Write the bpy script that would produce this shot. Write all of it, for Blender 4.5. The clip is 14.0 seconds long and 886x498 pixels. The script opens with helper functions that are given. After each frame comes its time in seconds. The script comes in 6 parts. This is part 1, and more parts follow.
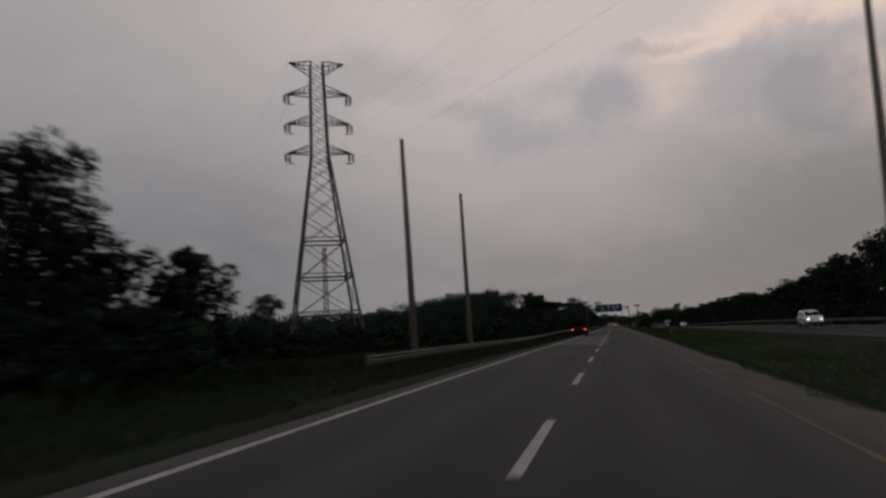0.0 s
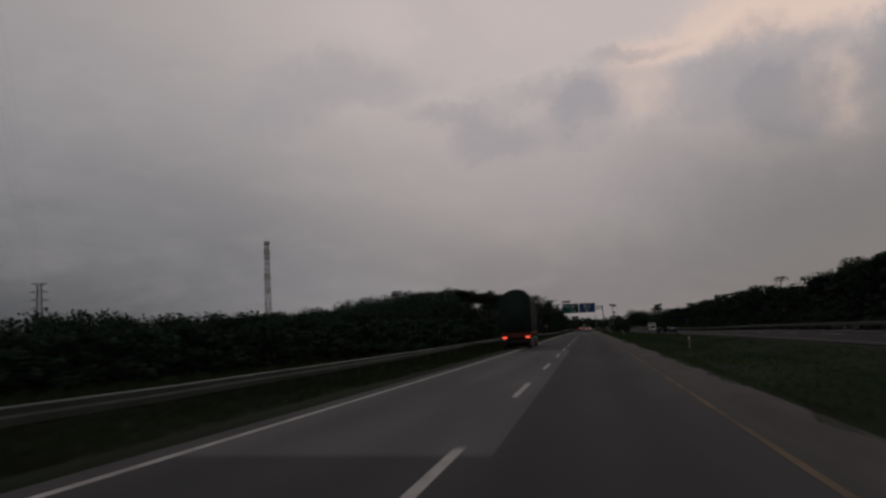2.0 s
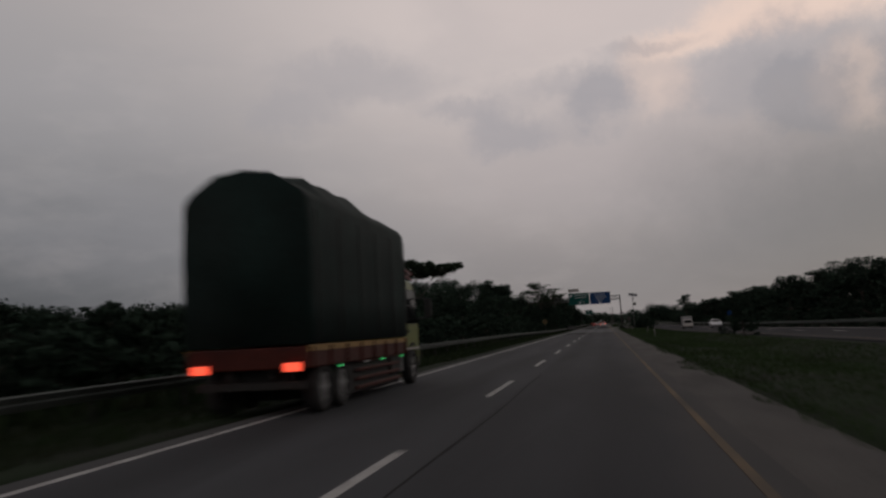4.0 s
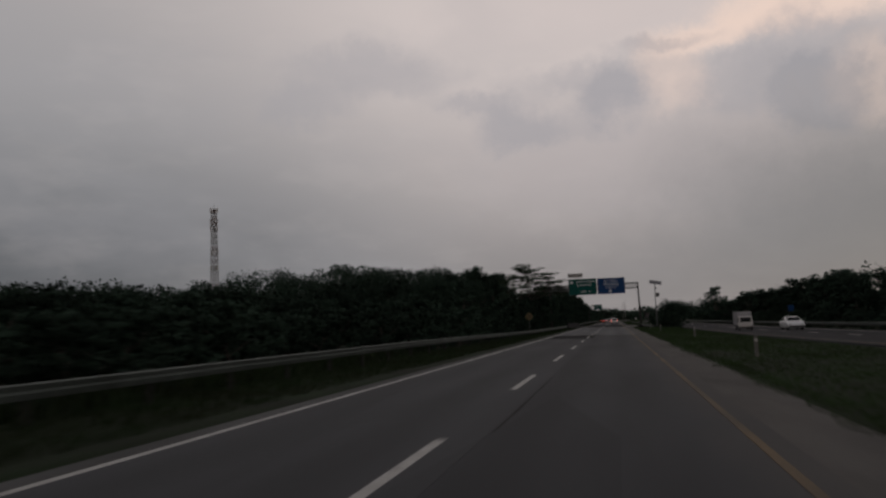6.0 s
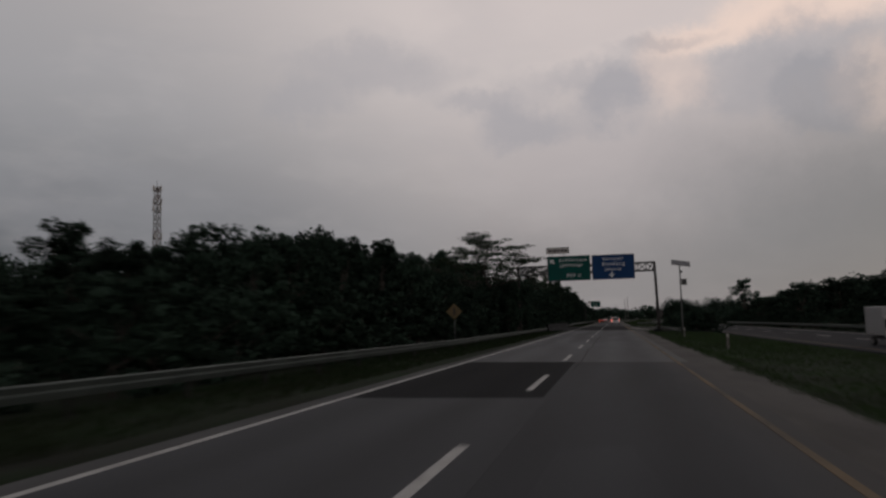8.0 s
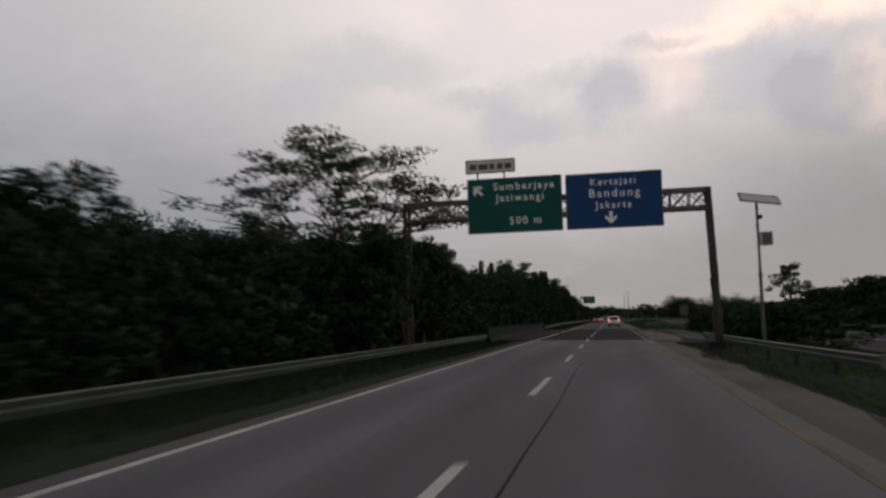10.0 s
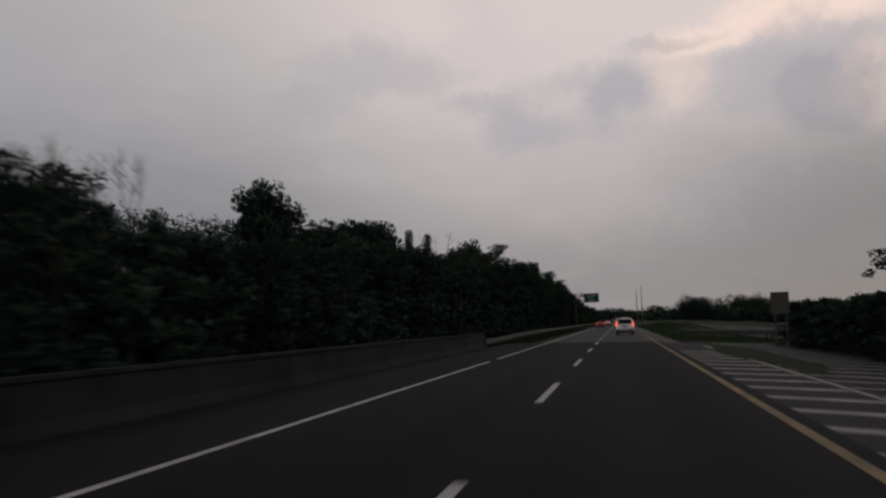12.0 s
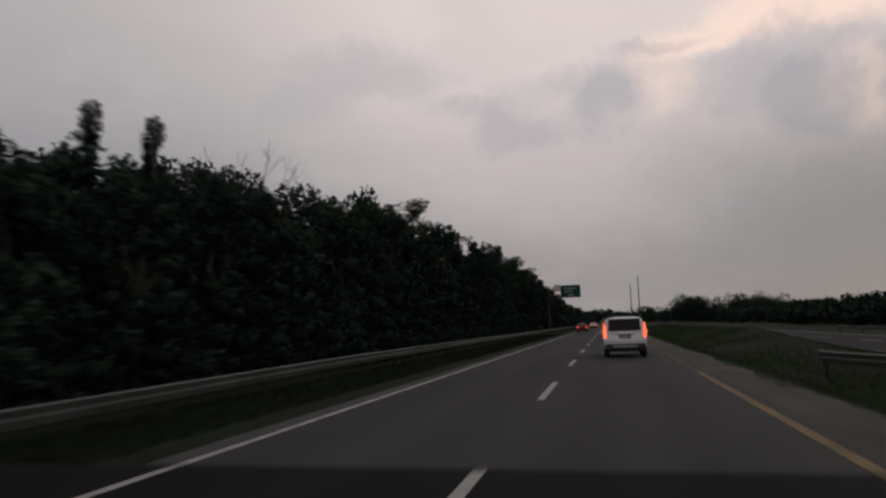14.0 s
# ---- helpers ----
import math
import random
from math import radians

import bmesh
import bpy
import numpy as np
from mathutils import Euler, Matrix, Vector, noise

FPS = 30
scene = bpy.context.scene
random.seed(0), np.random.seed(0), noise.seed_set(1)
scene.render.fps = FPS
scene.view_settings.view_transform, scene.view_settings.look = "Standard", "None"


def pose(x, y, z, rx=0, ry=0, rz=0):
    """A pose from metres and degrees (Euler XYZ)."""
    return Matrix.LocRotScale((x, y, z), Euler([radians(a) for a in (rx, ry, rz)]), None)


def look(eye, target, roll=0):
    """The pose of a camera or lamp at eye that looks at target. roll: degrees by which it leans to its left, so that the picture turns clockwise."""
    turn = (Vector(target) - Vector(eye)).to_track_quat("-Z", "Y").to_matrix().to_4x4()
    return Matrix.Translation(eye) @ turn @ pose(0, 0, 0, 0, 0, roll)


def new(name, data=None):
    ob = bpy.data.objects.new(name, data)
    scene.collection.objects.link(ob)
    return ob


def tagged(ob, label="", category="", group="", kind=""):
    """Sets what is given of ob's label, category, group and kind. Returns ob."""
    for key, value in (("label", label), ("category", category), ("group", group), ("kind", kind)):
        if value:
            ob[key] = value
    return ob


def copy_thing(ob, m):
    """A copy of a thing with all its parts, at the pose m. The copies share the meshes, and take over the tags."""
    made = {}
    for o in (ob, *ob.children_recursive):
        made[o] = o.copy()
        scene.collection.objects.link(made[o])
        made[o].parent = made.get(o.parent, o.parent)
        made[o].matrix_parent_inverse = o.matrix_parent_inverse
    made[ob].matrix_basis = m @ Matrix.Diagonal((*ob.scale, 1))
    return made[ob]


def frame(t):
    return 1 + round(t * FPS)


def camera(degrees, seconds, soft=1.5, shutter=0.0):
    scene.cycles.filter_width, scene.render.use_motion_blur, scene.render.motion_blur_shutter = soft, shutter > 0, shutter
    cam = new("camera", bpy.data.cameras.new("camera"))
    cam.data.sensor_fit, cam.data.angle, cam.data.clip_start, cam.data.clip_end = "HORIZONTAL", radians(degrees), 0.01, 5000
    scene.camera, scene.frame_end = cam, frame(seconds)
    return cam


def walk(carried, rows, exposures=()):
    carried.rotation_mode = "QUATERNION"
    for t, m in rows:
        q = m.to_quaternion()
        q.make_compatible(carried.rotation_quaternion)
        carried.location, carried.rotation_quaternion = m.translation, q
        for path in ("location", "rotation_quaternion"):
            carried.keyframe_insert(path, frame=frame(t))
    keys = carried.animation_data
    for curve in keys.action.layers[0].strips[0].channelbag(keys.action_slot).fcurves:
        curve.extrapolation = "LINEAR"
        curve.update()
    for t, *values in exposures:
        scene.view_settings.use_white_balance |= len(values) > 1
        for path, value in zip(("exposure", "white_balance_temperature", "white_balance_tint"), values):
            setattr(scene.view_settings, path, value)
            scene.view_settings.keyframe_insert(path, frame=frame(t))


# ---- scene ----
cam = camera(58.0, 14.0, soft=2.5, shutter=0.5)

# seconds, x, y, z, yaw, pitch, roll
PATH = [
    (0.0, 1.123, -0.11, 1.562, 11.73, 5.99, -3.05),
    (0.5, 1.170, 13.76, 1.561, 11.16, 5.75, -3.42),
    (1.0, 1.323, 27.30, 1.559, 10.75, 5.97, -2.84),
    (1.5, 1.496, 40.54, 1.556, 10.57, 5.75, -2.72),
    (2.0, 1.783, 54.23, 1.552, 9.91, 6.09, -2.83),
    (4.5, 2.781, 119.10, 1.536, 11.65, 5.73, -2.67),
    (5.0, 2.655, 131.97, 1.538, 12.25, 5.61, -1.90),
    (5.5, 2.508, 144.92, 1.540, 11.63, 5.69, -2.21),
    (6.0, 2.408, 157.56, 1.542, 11.90, 5.48, -2.25),
    (6.5, 2.202, 170.69, 1.545, 12.17, 5.51, -1.75),
    (7.0, 2.079, 183.62, 1.547, 11.95, 5.61, -1.74),
    (7.5, 2.006, 196.75, 1.548, 11.99, 5.38, -1.59),
    (10.0, 1.673, 263.00, 1.553, 11.70, 5.19, -1.41),
    (10.5, 1.625, 276.24, 1.554, 11.64, 5.40, -1.59),
    (11.0, 1.572, 289.41, 1.554, 11.66, 6.01, -2.37),
    (11.5, 1.568, 302.50, 1.554, 11.90, 6.06, -2.05),
    (12.0, 1.631, 315.52, 1.553, 12.23, 5.50, -1.90),
    (12.5, 1.578, 328.27, 1.554, 12.64, 6.75, -1.53),
    (13.0, 1.535, 341.14, 1.555, 12.11, 5.68, -1.80),
    (13.5, 1.467, 353.85, 1.556, 11.50, 5.24, -1.81),
    (14.0, 1.453, 366.24, 1.556, 11.41, 5.63, -2.09),
]


def view(x, y, z, yaw, pitch, roll):
    a, b = radians(yaw), radians(pitch)
    ahead = Vector((-math.sin(a) * math.cos(b), math.cos(a) * math.cos(b), math.sin(b)))
    return look(Vector((x, y, z)), Vector((x, y, z)) + ahead * 10, roll)


walk(cam, [(t, view(*r)) for t, *r in PATH],
     exposures=[(0.0, -0.05, 6500, 10), (2.0, -0.15, 6500, 10), (4.5, 0.03, 6480, 9), (7.5, 0.05, 6400, 8), (9.0, 0.15, 6350, 8), (10.0, 0.58, 6350, 8), (10.6, 0.74, 6250, 7), (11.0, 0.90, 6160, 7),
                (11.3, 0.55, 6200, 6), (11.6, 0.25, 6300, 8), (12.2, 0.20, 6420, 9), (12.6, 0.11, 6470, 10), (13.0, 0.18, 6480, 10), (14.0, 0.29, 6500, 10)])

# ---- sky and sun ----
W = bpy.data.worlds.new("sky")
scene.world = W
W.use_nodes = True
NT = W.node_tree
NT.nodes.clear()


def wn(kind, **props):
    n = NT.nodes.new(kind)
    for k, v in props.items():
        n.inputs[k.replace("_", " ")].default_value = v
    return n


def wmath(op, a, b=None):
    n = NT.nodes.new("ShaderNodeMath")
    n.operation = op
    n.use_clamp = False
    for i, v in enumerate((a, b)):
        if v is None:
            continue
        if isinstance(v, (int, float)):
            n.inputs[i].default_value = v
        else:
            NT.links.new(v, n.inputs[i])
    return n.outputs[0]


def wvec(op, a, b):
    n = NT.nodes.new("ShaderNodeVectorMath")
    n.operation = op
    for i, v in enumerate((a, b)):
        if isinstance(v, tuple):
            n.inputs[i].default_value = v
        else:
            NT.links.new(v, n.inputs[i])
    return n.outputs["Value"] if op == "DOT_PRODUCT" else n.outputs["Vector"]


def wmix(fac, a, b, mode="MIX"):
    n = NT.nodes.new("ShaderNodeMix")
    n.data_type, n.blend_type = "RGBA", mode
    for i, v in ((0, fac), (6, a), (7, b)):
        if isinstance(v, (int, float, tuple)):
            n.inputs[i].default_value = v
        else:
            NT.links.new(v, n.inputs[i])
    return n.outputs[2]


def wrange(v, lo, hi, a=0.0, b=1.0):
    n = NT.nodes.new("ShaderNodeMapRange")
    n.interpolation_type = "SMOOTHSTEP"
    NT.links.new(v, n.inputs[0])
    for i, q in enumerate((lo, hi, a, b)):
        n.inputs[i + 1].default_value = q
    return n.outputs[0]


SUN_EL, SUN_AZ = radians(13), radians(35)      # azimuth from +y towards +x
TC = NT.nodes.new("ShaderNodeTexCoord").outputs["Generated"]
warp = wn("ShaderNodeTexNoise", Scale=9.0, Detail=9.0, Roughness=0.66)
NT.links.new(TC, warp.inputs["Vector"])
bend = wvec("SCALE", wvec("SUBTRACT", warp.outputs["Color"], (0.5, 0.5, 0.5)), (0, 0, 0))
bend.node.inputs["Scale"].default_value = 0.125
D = wvec("NORMALIZE", wvec("ADD", TC, bend), (0, 0, 0))
sep = NT.nodes.new("ShaderNodeSeparateXYZ")
NT.links.new(TC, sep.inputs[0])
flat = wvec("MULTIPLY", TC, (1.0, 1.0, 2.6))
big = wn("ShaderNodeTexNoise", Scale=3.1, Detail=6.0, Roughness=0.52, Distortion=0.35)
NT.links.new(flat, big.inputs["Vector"])
fine = wn("ShaderNodeTexNoise", Scale=11.0, Detail=5.0, Roughness=0.55)
NT.links.new(flat, fine.inputs["Vector"])
# grey overcast, paler overhead, dim blue-grey away from the sun
col = wmix(wrange(sep.outputs["Z"], 0.0, 0.36), (0.218, 0.203, 0.209, 1), (0.606, 0.528, 0.506, 1))
side = wrange(wvec("DOT_PRODUCT", TC, (math.sin(-0.85), math.cos(-0.85), 0.0)), 0.72, 1.0)
col = wmix(wmath("MULTIPLY", side, 0.80), col, (0.230, 0.233, 0.248, 1))
edge = wrange(wvec("DOT_PRODUCT", TC, (math.sin(-0.85), math.cos(-0.85), 0.0)), 0.80, 1.0)
col = wmix(wmath("MULTIPLY", edge, wrange(sep.outputs["Z"], 0.30, 0.0, 0.0, 0.9)), col, (0.064, 0.067, 0.076, 1))
col = wmix(wrange(big.outputs["Fac"], 0.40, 0.66, 0.0, 0.26), col, (0.34, 0.324, 0.340, 1))
col = wmix(wrange(fine.outputs["Fac"], 0.45, 0.75, 0.0, 0.07), col, (0.62, 0.55, 0.53, 1))


def cloud(centre, rx, rz, amount, colour, soft=0.55):
    """A cloud bank seen in that direction, of that half width and height in radians, its rim broken up by the noise."""
    global col
    c = Vector(centre).normalized()
    off = wvec("MULTIPLY", wvec("SUBTRACT", D, tuple(c)), (1 / rx, 0.4 / rx, 1 / rz))
    n = NT.nodes.new("ShaderNodeVectorMath")
    n.operation = "LENGTH"
    NT.links.new(off, n.inputs[0])
    col = wmix(wrange(n.outputs["Value"], 1 + soft, 1 - soft, 0.0, amount), col, colour)


GLOW, DUSK, PALE = (0.80, 0.61, 0.52, 1), (0.300, 0.292, 0.322, 1), (0.57, 0.488, 0.472, 1)
cloud((0.06, 0.98, 0.19), 0.20, 0.07, 0.42, (0.45, 0.390, 0.388, 1), 0.8)
cloud((0.10, 0.93, 0.38), 0.26, 0.05, 0.55, PALE, 0.8)
cloud((0.25, 0.92, 0.345), 0.10, 0.035, 0.85, GLOW, 0.6)
cloud((0.14, 0.935, 0.322), 0.075, 0.020, 0.75, GLOW, 0.6)
cloud((0.085, 0.95, 0.285), 0.036, 0.040, 0.55, GLOW, 0.6)
cloud((0.292, 0.924, 0.250), 0.036, 0.034, 0.62, GLOW, 0.6)
cloud((0.345, 0.905, 0.275), 0.035, 0.05, 0.6, DUSK, 0.5)
cloud((0.075, 0.945, 0.322), 0.050, 0.010, 0.45, DUSK, 0.6)
cloud((0.00, 0.955, 0.295), 0.10, 0.016, 0.40, DUSK, 0.7)
cloud((0.012, 0.964, 0.258), 0.050, 0.026, 0.40, DUSK, 0.55)
cloud((0.022, 0.964, 0.272), 0.046, 0.026, 0.42, DUSK, 0.5)
cloud((-0.145, 0.951, 0.270), 0.062, 0.016, 0.42, DUSK, 0.6)
cloud((-0.098, 0.965, 0.243), 0.048, 0.022, 0.48, DUSK, 0.6)
cloud((0.145, 0.954, 0.265), 0.055, 0.030, 0.42, DUSK, 0.6)
cloud((0.232, 0.935, 0.290), 0.070, 0.034, 0.50, DUSK, 0.6)
cloud((0.240, 0.940, 0.240), 0.058, 0.036, 0.60, DUSK, 0.3)
cloud((-0.276, 0.910, 0.309), 0.09, 0.028, 0.34, DUSK)
cloud((-0.36, 0.900, 0.27), 0.05, 0.020, 0.30, DUSK)
cloud((0.36, 0.93, 0.10), 0.24, 0.13, 0.85, (0.172, 0.168, 0.176, 1), 0.8)
sky = NT.nodes.new("ShaderNodeTexSky")
sky.sky_type, sky.sun_disc = "NISHITA", False
sky.sun_elevation, sky.sun_rotation = SUN_EL, SUN_AZ
# unseen darker cloud overhead, added to dim the light on the ground
col = wmix(wrange(sep.outputs["Z"], 0.36, 0.85), col, (0.13, 0.125, 0.13, 1))
col = wmix(0.002, col, sky.outputs["Color"], "ADD")
back = NT.nodes.new("ShaderNodeBackground")
NT.links.new(col, back.inputs["Color"])
back.inputs["Strength"].default_value = 1.0
NT.links.new(back.outputs[0], NT.nodes.new("ShaderNodeOutputWorld").inputs[0])

sun = new("sun", bpy.data.lights.new("sun", "SUN"))
sun.data.energy, sun.data.angle, sun.data.color = 0.08, radians(30), (1.0, 0.92, 0.86)
sun.matrix_world = look(Vector((math.sin(SUN_AZ) * 50, math.cos(SUN_AZ) * 50, math.tan(SUN_EL) * 50)), Vector((0, 0, 0)))


# ---- materials ----
def material(name, colour, rough=0.7, metal=0.0, var=0.25, scale=6.0, fine=60.0, bump=0.15, dirt=None, emit=0.0, tilt=(1, 1, 1), coat=0.0, spread=0.0, spec=0.5):
    """A surface with stains at one scale and grain at another."""
    m = bpy.data.materials.new(name)
    m.use_nodes = True
    nt = m.node_tree
    b = nt.nodes["Principled BSDF"]
    b.inputs["Roughness"].default_value, b.inputs["Metallic"].default_value = rough, metal
    b.inputs["Coat Weight"].default_value = coat
    b.inputs["Specular IOR Level"].default_value = spec
    tc = nt.nodes.new("ShaderNodeTexCoord")
    mp = nt.nodes.new("ShaderNodeMapping")
    mp.inputs["Scale"].default_value = tilt
    nt.links.new(tc.outputs["Object"], mp.inputs[0])
    n1, n2 = nt.nodes.new("ShaderNodeTexNoise"), nt.nodes.new("ShaderNodeTexNoise")
    n1.inputs["Scale"].default_value, n1.inputs["Detail"].default_value = scale, 5
    n2.inputs["Scale"].default_value, n2.inputs["Detail"].default_value = fine, 3
    for n in (n1, n2):
        nt.links.new(mp.outputs[0], n.inputs["Vector"])
    dark = tuple(c * (1 - var) for c in colour) if dirt is None else dirt
    light = tuple(min(1, c * (1 + var * 0.6)) for c in colour)
    ramp = nt.nodes.new("ShaderNodeValToRGB")
    ramp.color_ramp.elements[0].position, ramp.color_ramp.elements[1].position = 0.32, 0.68
    ramp.color_ramp.elements[0].color, ramp.color_ramp.elements[1].color = (*dark, 1), (*light, 1)
    nt.links.new(n1.outputs["Fac"], ramp.inputs[0])
    mix = nt.nodes.new("ShaderNodeMix")
    mix.data_type, mix.blend_type = "RGBA", "MULTIPLY"
    mix.inputs[0].default_value = 0.7
    g = nt.nodes.new("ShaderNodeMapRange")
    for i, q in enumerate((0.3, 0.7, 1 - var, 1 + var * 0.5)):
        g.inputs[i + 1].default_value = q
    nt.links.new(n2.outputs["Fac"], g.inputs[0])
    nt.links.new(ramp.outputs[0], mix.inputs[6])
    nt.links.new(g.outputs[0], mix.inputs[7])
    out = mix.outputs[2]
    if spread:
        info = nt.nodes.new("ShaderNodeObjectInfo")
        hsv = nt.nodes.new("ShaderNodeHueSaturation")
        r = nt.nodes.new("ShaderNodeMapRange")
        r.inputs[3].default_value, r.inputs[4].default_value = 1 - spread, 1 + spread
        nt.links.new(info.outputs["Random"], r.inputs[0])
        nt.links.new(r.outputs[0], hsv.inputs["Value"])
        nt.links.new(out, hsv.inputs["Color"])
        out = hsv.outputs[0]
    nt.links.new(out, b.inputs["Base Color"])
    if bump:
        bp = nt.nodes.new("ShaderNodeBump")
        bp.inputs["Strength"].default_value, bp.inputs["Distance"].default_value = bump, 0.02
        nt.links.new(n2.outputs["Fac"], bp.inputs["Height"])
        nt.links.new(bp.outputs[0], b.inputs["Normal"])
    if emit:
        b.inputs["Emission Color"].default_value, b.inputs["Emission Strength"].default_value = (*colour, 1), emit
    return m


def asphalt(name, colour, patch, spec=0.2, dusty=(0.078, 0.073, 0.070)):
    """Worn asphalt: stone grain, wheel tracks along the lanes, lighter and darker lengths, tar seams."""
    m = material(name, colour, rough=0.9, spec=spec, var=0.22, scale=0.5, fine=140.0, bump=0.35, tilt=(1, 0.12, 1))
    nt = m.node_tree
    b = nt.nodes["Principled BSDF"]
    base = b.inputs["Base Color"].links[0].from_socket
    tc = nt.nodes.new("ShaderNodeTexCoord")
    sx = nt.nodes.new("ShaderNodeSeparateXYZ")
    nt.links.new(tc.outputs["Object"], sx.inputs[0])
    wave = nt.nodes.new("ShaderNodeMath")
    wave.operation = "COSINE"
    mul = nt.nodes.new("ShaderNodeMath")
    mul.operation, mul.inputs[1].default_value = "MULTIPLY", 2 * math.pi / 1.8
    nt.links.new(sx.outputs["X"], mul.inputs[0])
    nt.links.new(mul.outputs[0], wave.inputs[0])
    r = nt.nodes.new("ShaderNodeMapRange")
    for i, q in enumerate((-1.0, 1.0, 0.88, 1.06)):
        r.inputs[i + 1].default_value = q
    nt.links.new(wave.outputs[0], r.inputs[0])
    mp = nt.nodes.new("ShaderNodeMapping")
    mp.inputs["Scale"].default_value = (0.28, 0.03, 1)
    nt.links.new(tc.outputs["Object"], mp.inputs[0])
    vo = nt.nodes.new("ShaderNodeTexVoronoi")
    vo.inputs["Scale"].default_value = 1.0
    nt.links.new(mp.outputs[0], vo.inputs["Vector"])
    r2 = nt.nodes.new("ShaderNodeMapRange")
    for i, q in enumerate((0.0, 1.0, 1 - patch, 1 + patch)):
        r2.inputs[i + 1].default_value = q
    nt.links.new(vo.outputs["Color"], r2.inputs[0])
    prod = nt.nodes.new("ShaderNodeMath")
    prod.operation = "MULTIPLY"
    nt.links.new(r.outputs[0], prod.inputs[0])
    nt.links.new(r2.outputs[0], prod.inputs[1])
    mix = nt.nodes.new("ShaderNodeMix")
    mix.data_type, mix.blend_type = "RGBA", "MULTIPLY"
    mix.inputs[0].default_value = 1.0
    nt.links.new(base, mix.inputs[6])
    nt.links.new(prod.outputs[0], mix.inputs[7])
    # dust blown from the median over the inner edge of the carriageway
    drift = nt.nodes.new("ShaderNodeTexNoise")
    drift.inputs["Scale"].default_value, drift.inputs["Detail"].default_value = 1.0, 6
    mp2 = nt.nodes.new("ShaderNodeMapping")
    mp2.inputs["Scale"].default_value = (0.9, 0.22, 1)
    nt.links.new(tc.outputs["Object"], mp2.inputs[0])
    nt.links.new(mp2.outputs[0], drift.inputs["Vector"])
    wide = nt.nodes.new("ShaderNodeMath")
    wide.operation, wide.inputs[1].default_value = "MULTIPLY_ADD", 1.8
    nt.links.new(drift.outputs["Fac"], wide.inputs[0])
    nt.links.new(sx.outputs["X"], wide.inputs[2])
    dust = nt.nodes.new("ShaderNodeMapRange")
    for i, q in enumerate((4.2, 5.6, 0.0, 0.8)):
        dust.inputs[i + 1].default_value = q
    nt.links.new(wide.outputs[0], dust.inputs[0])
    stop = nt.nodes.new("ShaderNodeMath")
    stop.operation, stop.inputs[1].default_value = "LESS_THAN", 9.0
    nt.links.new(sx.outputs["X"], stop.inputs[0])
    both = nt.nodes.new("ShaderNodeMath")
    both.operation = "MULTIPLY"
    nt.links.new(dust.outputs[0], both.inputs[0])
    nt.links.new(stop.outputs[0], both.inputs[1])
    cover = nt.nodes.new("ShaderNodeMix")
    cover.data_type = "RGBA"
    cover.inputs[7].default_value = (*dusty, 1)
    nt.links.new(both.outputs[0], cover.inputs[0])
    nt.links.new(mix.outputs[2], cover.inputs[6])
    nt.links.new(cover.outputs[2], b.inputs["Base Color"])
    return m


def glassy(name, colour, rough=0.06):
    m = material(name, colour, rough=rough, var=0.1, bump=0.0, spec=0.18)
    return m


